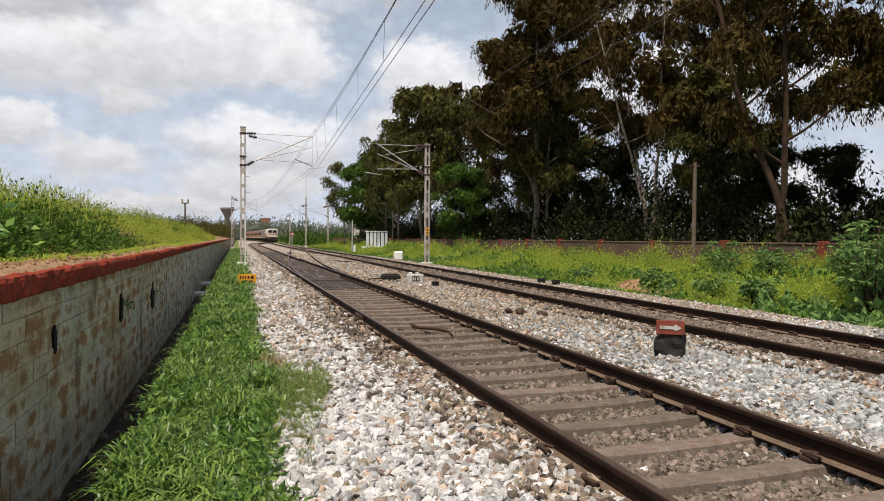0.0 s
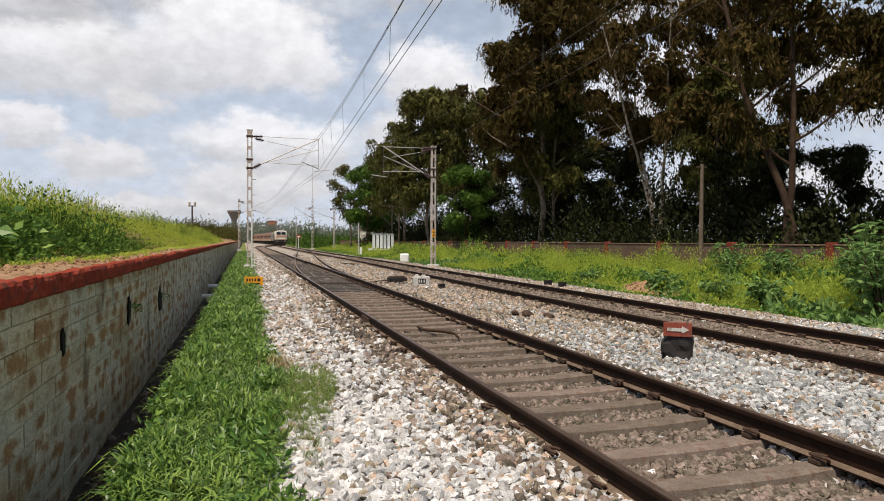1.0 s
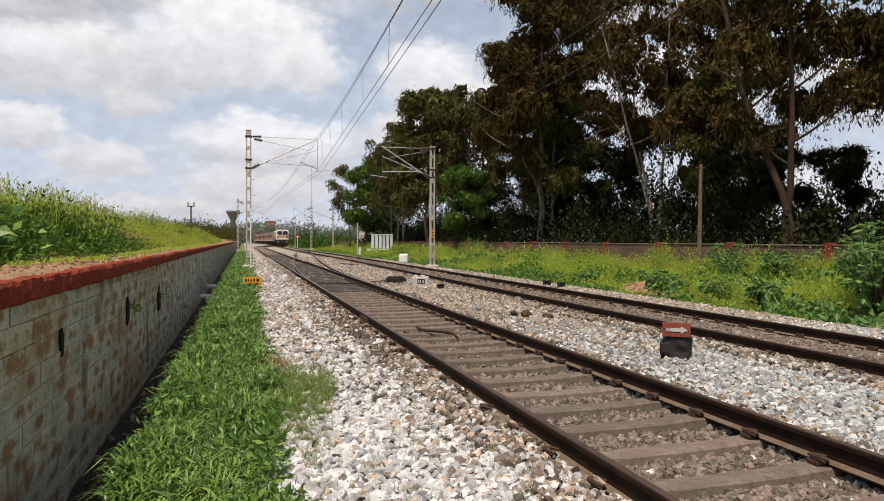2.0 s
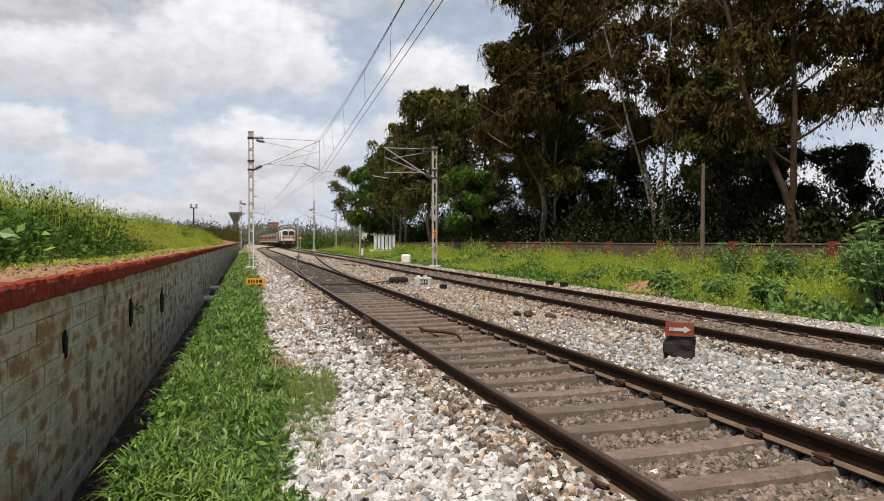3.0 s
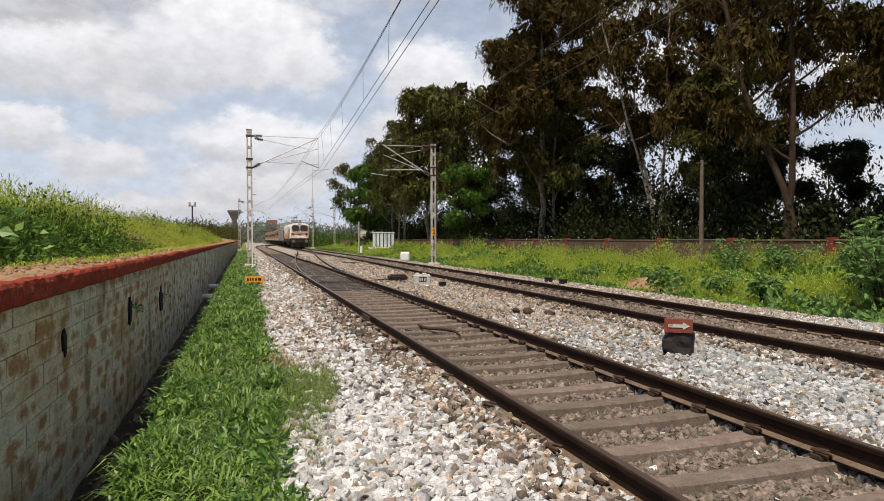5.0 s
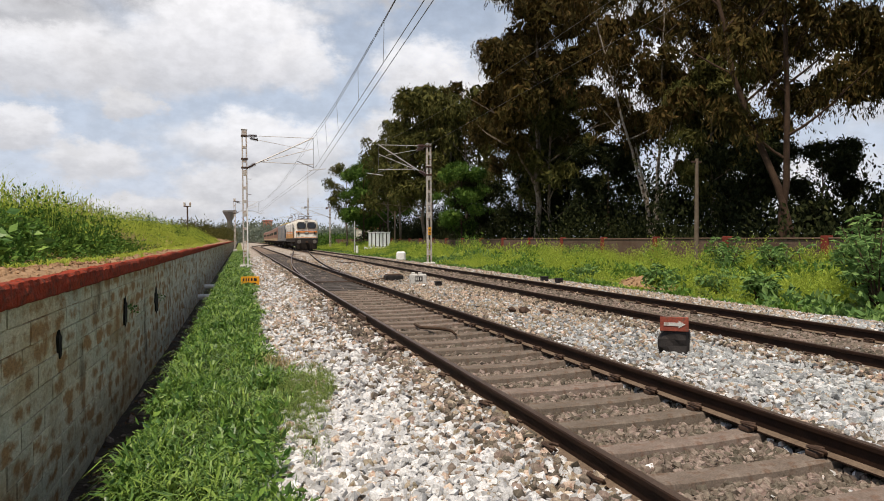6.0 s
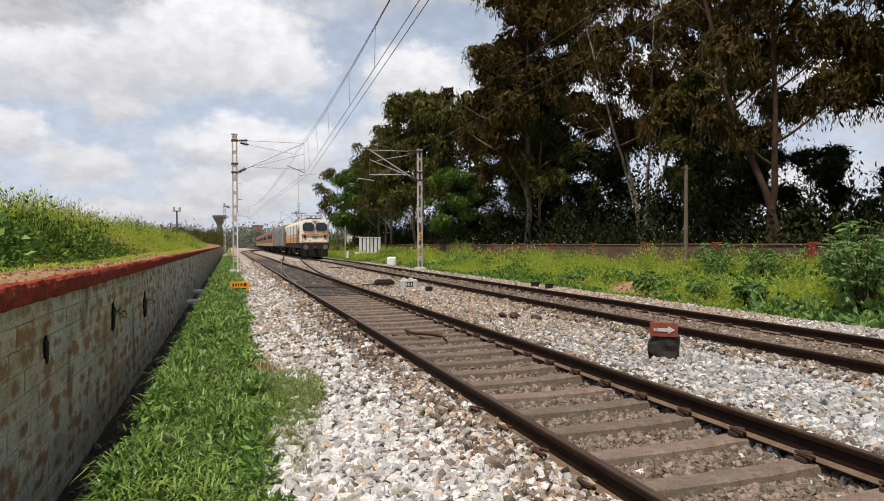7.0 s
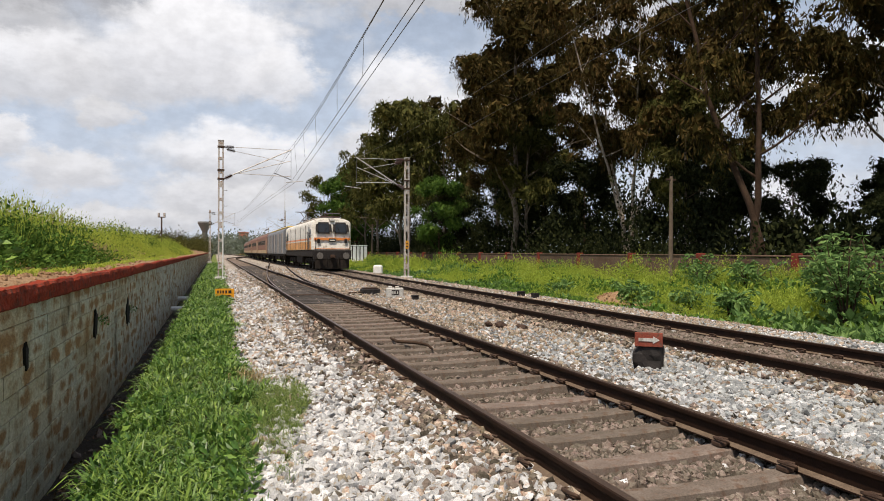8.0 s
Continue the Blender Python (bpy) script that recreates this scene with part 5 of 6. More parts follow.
def mass(name, label, spots, per, leaf, size, material, seed, flat=0.5, upright=0.4):
    """Low growth: clumps of leaves over many spots (x, y, z, radius, height)."""
    rng = np.random.default_rng(seed)
    c, a, ln, wd = [], [], [], []
    for x, y, z, r, h in spots:
        n = per
        ang, rad = rng.uniform(0, 6.283, n), r * np.sqrt(rng.random(n))
        hh = h * rng.random(n) ** 0.5 * (1 - 0.55 * (rad / r) ** 2)
        c.append(np.stack([x + rad * np.cos(ang), y + rad * np.sin(ang), z + hh], 1))
        ax = rng.normal(size=(n, 3)) * (1, 1, flat); ax[:, 2] += upright
        a.append(ax)
        s = leaf * rng.uniform(0.5, 1.3, n)
        ln.append(s); wd.append(s * size * rng.uniform(0.7, 1.3, n))
    ob = leaf_cloud(name, np.concatenate(c), np.concatenate(a), np.concatenate(ln), np.concatenate(wd), material, None, seed)
    return tagged(ob, label, "undergrowth", kind="stuff")


def mounds(name, label, spots, per, leaf, size, material, seed, spray=0.5):
    """Low growth in rounded, lumpy mounds (x, y, z, radius, height): the leaves stand out from each mound's skin."""
    rng = np.random.default_rng(seed)
    c, a, ln, wd = [], [], [], []
    for x, y, z, r, h in spots:
        n = max(12, int(per * (r / 0.6) ** 1.5))
        az = rng.uniform(0, 6.283, n)
        ct = rng.random(n) ** 0.8
        st = np.sqrt(1 - ct * ct)
        ph, k = rng.uniform(0, 6.283), rng.integers(2, 5)
        rho = (1 - 0.4 * rng.random(n) ** 2) * (1 + 0.16 * np.sin(k * az + ph) + 0.14 * np.sin(5 * ct * 3 + 2 * az + ph))
        nrm = np.stack([st * np.cos(az), st * np.sin(az), ct], 1)
        c.append(np.array((x, y, z)) + nrm * rho[:, None] * (r, r, h))
        a.append(nrm * (0.8, 0.8, 0.6) + rng.normal(size=(n, 3)) * 0.5 + np.array((0, 0, spray)))
        s = leaf * rng.uniform(0.5, 1.35, n)
        ln.append(s); wd.append(s * size * rng.uniform(0.7, 1.3, n))
    ob = leaf_cloud(name, np.concatenate(c), np.concatenate(a), np.concatenate(ln), np.concatenate(wd), material, None, seed)
    return tagged(ob, label, "undergrowth", kind="stuff")


def tufts(name, roots, per, heights, widths, spread, material, seed):
    """Grass tufts: arching blades that fan out from each root, four triangles a blade."""
    rng = np.random.default_rng(seed)
    p = np.repeat(np.asarray(roots, float), per, 0); n = len(p)
    h = np.repeat(np.asarray(heights, float), per) * rng.uniform(0.6, 1.15, n)
    w = np.repeat(np.asarray(widths, float), per) * rng.uniform(0.6, 1.3, n)
    az = rng.uniform(0, 6.283, n)
    lean = np.repeat(np.asarray(spread, float), per) * rng.uniform(0.25, 1.3, n)
    d = np.stack([np.cos(az), np.sin(az), np.zeros(n)], 1)
    s = np.stack([-np.sin(az), np.cos(az), np.zeros(n)], 1) * w[:, None] / 2
    p = p + d * rng.uniform(0, 0.025, (n, 1))
    up = np.array([[0, 0, 1.0]])
    hh, le = h[:, None], lean[:, None]
    m1 = p + up * hh * 0.55 + d * hh * le * 0.35
    m2 = p + up * hh * (0.92 - 0.25 * le) + d * hh * le * 0.95
    tip = p + up * hh * (1.0 - 0.62 * le) + d * hh * le * 1.6
    v = np.stack([p - s * 0.6, p + s * 0.6, m1 - s, m1 + s, m2 - s * 0.8, m2 + s * 0.8, tip], 1).reshape(-1, 3)
    k = np.arange(n) * 7
    f = np.concatenate([np.stack([k + i, k + j, k + q], 1) for i, j, q in ((0, 1, 3), (0, 3, 2), (2, 3, 5), (2, 5, 4), (4, 5, 6))])
    return part(name, tri_mesh(name, v, f), material)


def plant_low():
    rng = random.Random(17)
    # undergrowth behind the boundary wall, leaf colour darkened to stand for shade
    spots = []
    for i in range(560):
        y = rng.uniform(8, 135)
        x = rng.uniform(23.2, 40)
        tall = (0.8 if x < 29 else 1.25) if y < 33 else 1.1 if x < 28 else 2.2
        spots.append((x, y, -0.3, rng.uniform(1.0, 2.2), rng.uniform(2.2, 4.4) * tall))
    mounds("undergrowth", "tangled undergrowth behind the boundary wall, leaves coloured dark for shade", spots, 58, 0.29, 0.55, LEAF_SHADED, 5)
    # weeds in the strip between track and boundary wall
    feather, weed, castor = [], [], []
    y = 8.0
    while y < 135:
        gap = 0.62 + 0.012 * y
        for i in range(int(9.6 / gap)):
            x = 12.3 + (i + rng.random()) * gap
            yy = y + rng.uniform(-0.6, 0.6) * gap
            if x > 1.30 * yy + 3 or (13.7 < x < 16.0 and 19.9 < yy < 23.6):
                continue
            z = ground_z(x, yy) - 0.06
            n = noise.noise(Vector((x * 0.25, yy * 0.14, 2)))
            lump = noise.noise(Vector((x * 0.6, yy * 0.4, 7)))
            grow = clamp01((x - 12.2) / 4.0)
            h = (0.16 + 0.66 * grow + 0.35 * clamp01((x - 18) / 3)) * (1 + 1.3 * lump) * rng.uniform(0.75, 1.2) * (0.8 if yy > 60 else 1)
            r = gap * rng.uniform(0.6, 1.05)
            h = max(0.14, h)
            if n > -0.16 and x > 13.4 + 0.8 * lump:
                feather.append((x, yy, z, r, h))
            elif rng.random() < 0.55:
                weed.append((x, yy, z, r * 0.9, h * 0.85))
            else:
                castor.append((x, yy, z, r * 0.8, h * 0.9))
        y += gap * 0.9
    # taller growth against the boundary wall
    for i in range(330):
        y = 10 + 125 * rng.random() ** 1.7
        x = rng.uniform(19.8, 21.5)
        tall = 1.30 + 0.9 * noise.noise(Vector((0, y * 0.35, 3)))
        (feather if rng.random() < 0.7 else weed).append((x, y, -0.4, rng.uniform(0.5, 1.0) * (1 + 0.005 * y), tall * rng.uniform(0.75, 1.15)))
    mounds("feathery_weeds", "yellow-green feathery weeds in the strip beside the track", [q for q in feather if q[1] < 42], 260, 0.125, 0.26, FEATHER, 6, 0.35)
    mounds("far_feathery_weeds", "yellow-green feathery weeds farther along the strip", [q for q in feather if q[1] >= 42], 66, 0.26, 0.3, FEATHER, 16, 0.5)
    mounds("weeds", "mid green leafy weeds beside the track", weed, 130, 0.17, 0.5, WEED, 7)
    mounds("castor_weeds", "blue-green broad leaved weeds beside the track", castor, 70, 0.26, 0.5, CASTOR, 8, 0.2)
    # growth on the platform: leafy in front, feathery on the bank behind
    feather, weed, straw = [], [], []
    for i in range(1000):
        y = 4.5 + 75 * rng.random() ** 1.7
        x = -2.5 - 5.5 * rng.random() ** 1.2
        if x < -0.42 * y - 3:
            continue
        back = clamp01((-x - 2.3) / 2.0)
        lump = noise.noise(Vector((x * 0.5, y * 0.3, 8)))
        h = max(0.12, (0.16 + 0.72 * back) * (1 + 0.55 * lump) * rng.uniform(0.75, 1.15))
        spot = (x, y, platform_z(x, y) - 0.05, rng.uniform(0.28, 0.55) * (1 + 0.008 * y), h)
        if y < 17 and x > -3.35 - 0.4 * lump or (y < 11 and rng.random() < 0.6):
            weed.append(spot)
        elif y > 13 and abs(y - 17) < 3 and rng.random() < 0.4:
            straw.append(spot)
        else:
            (feather if rng.random() < 0.8 else weed).append(spot)
    for i in range(210):
        y = rng.uniform(5, 16.5)
        x = -2.45 - 1.3 * rng.random()
        weed.append((x, y, platform_z(x, y) - 0.05, rng.uniform(0.22, 0.42), rng.uniform(0.25, 0.5) * clamp01((-x - 2.1) / 0.8)))
    # one taller clump stands out of the bank
    for i in range(9):
        x, y = -3.15 + rng.gauss(0, 0.22), 13.0 + rng.gauss(0, 0.5)
        (weed if i % 3 else feather).append((x, y, platform_z(x, y), rng.uniform(0.28, 0.42), rng.uniform(0.55, 0.85)))
    mounds("platform_feathery_weeds", "yellow-green feathery weeds on the platform", feather, 170, 0.125, 0.18, FEATHER, 9, 0.8)
    mounds("platform_straw", "dry brownish weeds on the platform bank", straw, 260, 0.10, 0.15, STRAW, 29, 0.8)
    mounds("platform_weeds", "leafy green weeds on the platform", weed, 300, 0.066, 0.55, BANK_WEED, 10, 0.2)
    # short grass that creeps over the bare earth
    roots = []
    for i in range(1500):
        y = 4.5 + 30 * rng.random()
        x = rng.uniform(-2.7, -1.7)
        if rng.random() < clamp01((-x - 1.72 + 0.03 * (y - 9)) / 0.6) and noise.noise(Vector((x * 1.5, y * 0.8, 31))) > -0.15:
            roots.append((x, y, platform_z(x, y) - 0.01))
    tagged(tufts("platform_grass", roots, 8, [0.09] * len(roots), [0.010] * len(roots), [0.8] * len(roots), FEATHER, 41), "short grass creeping over the platform's earth", "grass", kind="stuff")
    # tall wispy stems and a few big round leaves on the bank
    roots = []
    for i in range(420):
        y = rng.uniform(9, 14.5)
        x = -2.8 - 1.2 * rng.random()
        if noise.noise(Vector((x * 0.5, y * 0.35, 21))) > -0.05:
            roots.append((x, y, platform_z(x, y)))
    tagged(blades("tall_stems", roots, [rng.uniform(0.6, 1.25) for _ in roots], [0.006] * len(roots), [0.5] * len(roots), FEATHER), "tall wispy weed stems on the platform bank", "weeds", kind="stuff")
    spots = [(-2.62 + rng.gauss(0, 0.12), 8.4 + rng.gauss(0, 0.4), 1.35, 0.30, 0.62) for _ in range(6)]
    mass("round_leaf_weeds", "large round leaved weeds at the platform's edge", spots, 14, 0.15, 0.62, BROAD, 14, 0.25, 0.1)
    # grass strip along the wall
    roots, h, w, le = [], [], [], []
    for i in range(8600):
        y = 2.2 + 95 * rng.random() ** 2.5
        x = rng.uniform(-0.84 + 0.06 * math.sin(y * 3.1), grass_edge(y) + 0.06)
        edge = clamp01((grass_edge(y) + 0.08 - x) / 0.35)
        if rng.random() > 0.25 + edge:
            continue
        roots.append((x, y, ground_z(max(x, -0.74), y) - 0.02))
        near = 1 if y < 9 else 1.4 if y < 16 else 2.2 if y < 30 else 4.5
        lump = 1 + 0.7 * noise.noise(Vector((x * 2.2, y * 1.3, 4)))
        h.append(rng.uniform(0.11, 0.23) * (0.5 + 0.5 * edge) * lump); w.append(rng.uniform(0.010, 0.019) * near); le.append(rng.uniform(0.45, 0.95))
    tagged(tufts("grass_strip", roots, 8, h, w, le, GRASS, 2), "bright green grass strip between wall and ballast", "grass", kind="stuff")
    roots = [(rng.uniform(-0.80, grass_edge(0.0)), rng.uniform(-4, 2.2), -0.2) for _ in range(600)]
    tagged(tufts("grass_behind", roots, 10, [0.18] * 600, [0.014] * 600, [0.7] * 600, GRASS, 3), "bright green grass strip farther back", "grass", kind="stuff")
    # short fine grass that spreads over the ballast
    roots = []
    for i in range(1500):
        y = rng.gauss(6.9, 0.75)
        x = grass_edge(y) - 0.25 + 0.62 * rng.random() ** 1.5
        roots.append((x, y, ground_z(x, y) - 0.01))
    tagged(tufts("fine_grass", roots, 9, [0.10] * 1500, [0.0045] * 1500, [0.7] * 1500, GRASS_FINE, 5), "fine pale grass spreading over the ballast", "grass", kind="stuff")
    spots = []
    for i in range(1700):
        y = 2.4 + 24 * rng.random() ** 1.9
        x = rng.uniform(-0.86, 0.30)
        leafy = noise.noise(Vector((x * 1.2, y * 0.8, 12))) + 0.35 * clamp01((6.0 - y) / 2) + 0.25 * clamp01((-x - 0.45) / 0.3)
        if leafy > 0.02:
            spots.append((x, y, ground_z(max(x, -0.74), y), rng.uniform(0.07, 0.15), rng.uniform(0.12, 0.24)))
    mounds("broad_weeds", "broad leaved weeds in the grass strip", spots, 210, 0.075, 0.42, BROAD, 12, 0.15)
    spots = [(rng.uniform(-1.5, -0.9), 3 + 20 * rng.random() ** 1.3, -0.84, rng.uniform(0.08, 0.2), 0.04) for _ in range(160)]
    mounds("ditch_litter", "brown dead leaves lying in the ditch", spots, 40, 0.06, 0.5, DEAD, 44, 0.0)
    spots = [(rng.uniform(-1.05, -0.84), 3 + 24 * rng.random() ** 1.3, -0.62, rng.uniform(0.06, 0.14), rng.uniform(0.1, 0.3)) for _ in range(150)]
    mounds("bank_weeds", "low weeds on the ditch's earthen bank", spots, 120, 0.06, 0.45, BROAD, 45, 0.2)
    spots = [(WALL_X + 0.03, 10.42, 0.47, 0.13, 0.16), (WALL_X + 0.03, 14.0, 0.34, 0.14, 0.2), (WALL_X + 0.03, 10.6, 0.52, 0.10, 0.12)]
    mass("wall_weeds", "small weeds growing out of the wall's holes", spots, 40, 0.05, 0.5, BROAD, 15)
    roots = [(0.42 + rng.gauss(0, 0.09), 8.6 + rng.gauss(0, 0.18), -0.08) for _ in range(160)]
    tagged(blades("dry_tuft", roots, [rng.uniform(0.1, 0.22) for _ in roots], [0.007] * len(roots), [0.6] * len(roots), DRY), "dry straw-coloured grass tuft at the ballast's edge", "grass", kind="stuff")


plant_low()

# ---------------------------------------------------------------- overhead line


def mast_mesh(parent, top, w=0.28, d=0.20):
    """A mast of two rolled channels joined by batten plates."""
    for s in (-1, 1):
        bm = box(s * w / 2 - 0.012, s * w / 2 + 0.012, -d / 2, d / 2, -0.1, top)
        for f in (-1, 1):
            x0, x1 = sorted((s * w / 2, s * (w / 2 - 0.07)))
            box(x0, x1, f * d / 2 - 0.008, f * d / 2 + 0.008, -0.1, top, 0, bm)
        part("channel", bm, GALV_OLD, parent)
    for side in (-1, 1):
        z = 0.5
        k = 0
        while z < top - 0.2:
            h = 0.16 if k % 3 else 0.34
            part("batten_plate", box(-w / 2 + 0.02, w / 2 - 0.02, side * (d / 2 + 0.008) - 0.005, side * (d / 2 + 0.008) + 0.005, z, z + h, 0.003), GALV_OLD, parent)
            z += 0.78
            k += 1
    part("muff", box(-0.32, 0.32, -0.30, 0.30, -0.5, 0.06, 0.04), CONC, parent, "concrete muff at the foot")
    part("cap_plate", box(-w / 2 - 0.03, w / 2 + 0.03, -d / 2 - 0.03, d / 2 + 0.03, top, top + 0.05, 0.008), GALV, parent)


def insulator(parent, a, b):
    a, b = Vector(a), Vector(b)
    bm = rod(a, b, 0.035, n=8)
    n = 9
    for i in range(n):
        p = a + (b - a) * (0.12 + 0.76 * i / (n - 1))
        q = p + (b - a).normalized() * 0.025
        rod(p, q, 0.11, 0.08, 12, bm)
    part("insulator", bm, INSUL, parent, "brown ribbed insulator")


def overhead_mast(at, top, reach, side, label, arm_lo=5.75, arm_hi=7.5, board=False):
    """A mast and its cantilever, which reaches sideways over the track."""
    t = thing("overhead_line_mast", label, "railway mast", at, group="overhead line masts")
    mast_mesh(t, top)
    s = side
    hinge_lo, hinge_hi = (s * 0.18, 0, arm_lo - 0.05), (s * 0.18, 0, arm_hi - 0.02)
    tip = (s * reach, 0, arm_hi + 0.02)
    mid_lo = (s * (0.2 + 0.42), 0, arm_lo + 0.20)
    for z in (arm_lo - 0.05, arm_hi - 0.02, arm_lo + 0.45):
        part("clamp", box(-0.19, 0.19, -0.14, 0.14, z - 0.05, z + 0.05, 0.01), RUST, t)
    insulator(t, hinge_lo, mid_lo)
    part("bracket_tube", rod(mid_lo, tip, 0.034), GALV, t)
    insulator(t, hinge_hi, (s * 0.72, 0, arm_hi + 0.0))
    part("stay_tube", rod((s * 0.72, 0, arm_hi), (s * (reach - 0.15), 0, arm_hi - 0.02), 0.018), GALV, t)
    part("stay_tube", rod((s * 0.3, 0, arm_hi - 0.15), (s * (reach - 0.5), 0, arm_lo + 1.1), 0.014), GALV, t)
    insulator(t, (s * 0.3, 0, arm_hi - 0.15), (s * 0.78, 0, arm_hi - 0.15 - 0.48 * (arm_hi - arm_lo - 1.25) / (reach - 0.8)))
    lo2 = (s * 0.9, 0, arm_lo + 0.30)
    part("register_tube", rod(lo2, (s * (reach - 0.05), 0, arm_lo + 1.15), 0.022), GALV, t)
    part("register_tube", rod(lo2, (s * reach, 0, arm_lo + 0.22), 0.020), GALV, t)
    part("steady_arm", rod((s * (reach - 1.0), 0.05, arm_lo + 0.42), (s * reach, 0.05, arm_lo + 0.04), 0.022), WIRE, t)
    part("steady_arm", rod((s * (reach - 0.3), 0.05, arm_lo - 0.12), (s * (reach + 0.7), 0.05, arm_lo + 0.0), 0.022), GALV, t)
    part("hanger", rod((s * (reach - 0.02), 0, arm_lo), (s * (reach - 0.02), 0, arm_hi), 0.010), WIRE, t)
    for k in range(3):
        z = 3.2 + k * 0.9
        part("step_bolt", rod((0.1, 0, z), (0.36, 0, z), 0.012), RUST, t)
    if board:
        part("number_board", box(-0.10, 0.10, -0.125, -0.115, 1.75, 2.25, 0.004), YELLOW, t, "orange number board")
        for i in range(2):
            part("number_bar", box(-0.06, 0.06, -0.130, -0.126, 1.85 + i * 0.18, 1.94 + i * 0.18), BLACK, t)
    return t


overhead_mast((0.32, 40.0, 0.05), 7.82, 3.95, 1, "two-channel steel mast with cantilever, rust stained", 5.70, 7.50)
overhead_mast((11.35, 40.0, 0.0), 7.40, 3.2, -1, "two-channel steel mast standing in the weeds", 5.55, 7.30, True)
overhead_mast((15.3, 118.0, -0.2), 7.6, 5.0, -1, "steel mast farther along the track", 5.6, 7.3)
tall_mast = overhead_mast((11.9, 122.0, 0.0), 8.9, 3.2, -1, "tall steel mast farther along the track", 5.7, 7.4)
part("spike", rod((0, 0, 8.9), (0, 0, 15.0), 0.035, 0.025), GALV_OLD, tall_mast)
overhead_mast((-0.7, 108.0, 0.0), 7.9, 3.6, 1, "steel mast beside the platform wall's far end", 5.7, 7.5)
overhead_mast((13.2, 178.0, -0.1), 7.8, 3.2, -1, "distant steel mast by the track", 5.7, 7.4)


def wire(points, r, name, parent, sag=0.0, n=14):
    pts = []
    for (a, b) in zip(points, points[1:]):
        a, b = Vector(a), Vector(b)
        for i in range(n):
            u = i / n
            p = a.lerp(b, u)
            p.z -= sag * 4 * u * (1 - u)
            pts.append(p)
    pts.append(Vector(points[-1]))
    v, f = tube(pts, [r] * len(pts), 5)
    return part(name, raw(name, v, f, True), WIRE, parent)


def overhead_wires():
    t = thing("overhead_wires", "thin grey overhead contact and carrying wires with droppers", "overhead wires")
    spans_lo = [(2.0, -15, 5.68), (3.12, 11, 5.70), (4.30, 40, 5.74), (3.4, 74, 5.75), (2.95, 108, 5.75), (7.5, 178, 5.75), (9.6, 230, 5.8)]
    wire(spans_lo, 0.0085, "contact_wire", t)
    wire([(x + 0.12 + (0.12 if y > 30 else 0), y, z - 0.05) for x, y, z in spans_lo[:5]], 0.0085, "contact_wire", t)
    hi = [(2.35, -15, 7.6), (4.12, 40, 7.55), (2.9, 108, 7.5), (7.4, 178, 7.5)]
    wire(hi, 0.0085, "carrying_wire", t, 0.85, 24)
    wire([(2.3, -15, 7.75), (4.25, 40, 7.52), (2.95, 108, 7.4)], 0.0085, "carrying_wire", t, 0.85, 24)
    for y in (15.5, 20.0, 26, 31, 36):
        u = (y + 15) / 55
        x = 2.35 + (4.12 - 2.35) * u
        zt = 7.6 - 0.05 * u - 0.85 * 4 * u * (1 - u)
        xl = 3.12 + (4.30 - 3.12) * (y - 11) / 29 if y > 11 else 3.12
        part("dropper", rod((x, y, zt), (xl, y, 5.72), 0.006, n=5), WIRE, t)
    b_lo = [(6.9, -15, 5.65), (8.2, 40, 5.6), (8.6, 118, 5.65), (9.4, 178, 5.7), (7.0, 250, 5.7)]
    wire(b_lo, 0.004, "contact_wire", t)
    wire([(x, y, z + 1.7) for x, y, z in b_lo], 0.004, "carrying_wire", t, 0.8, 20)


overhead_wires()

# ---------------------------------------------------------------- boundary wall


def make_boundary_wall():
    w = tagged(new("boundary_wall"), "old reddish brown boundary wall with red pillars", "wall", kind="structure")
    y = 2.0
    rng = random.Random(9)
    pan = box(-0.075, 0.075, -2.61, 2.61, -0.6, 1.40, 0.01)
    pm = bpy.data.meshes.new("wall_panel"); pan.to_mesh(pm); pan.free(); pm.materials.append(WALL_OLD)
    cap = box(-0.11, 0.11, -2.61, 2.61, 1.40, 1.47, 0.015)
    cm = bpy.data.meshes.new("cap_stone"); cap.to_mesh(cm); cap.free(); cm.materials.append(WALL_OLD)
    pil = box(-0.16, 0.16, -0.16, 0.16, -0.6, 1.54, 0.02)
    pl = bpy.data.meshes.new("pillar"); pil.to_mesh(pl); pil.free(); pl.materials.append(WALL_RED)
    y = 20.5 - 5.55 * 3
    while y < 190:
        part("pillar", pl, None, w).matrix_basis = pose(FIELD_X, y, 0)
        part("wall_panel", pm, None, w).matrix_basis = pose(FIELD_X + rng.uniform(-0.01, 0.01), y + 2.775, rng.uniform(-0.05, 0.02))
        part("cap_stone", cm, None, w).matrix_basis = pose(FIELD_X, y + 2.775, rng.uniform(-0.02, 0.02))
        y += 5.55


make_boundary_wall()

# ---------------------------------------------------------------- trackside things


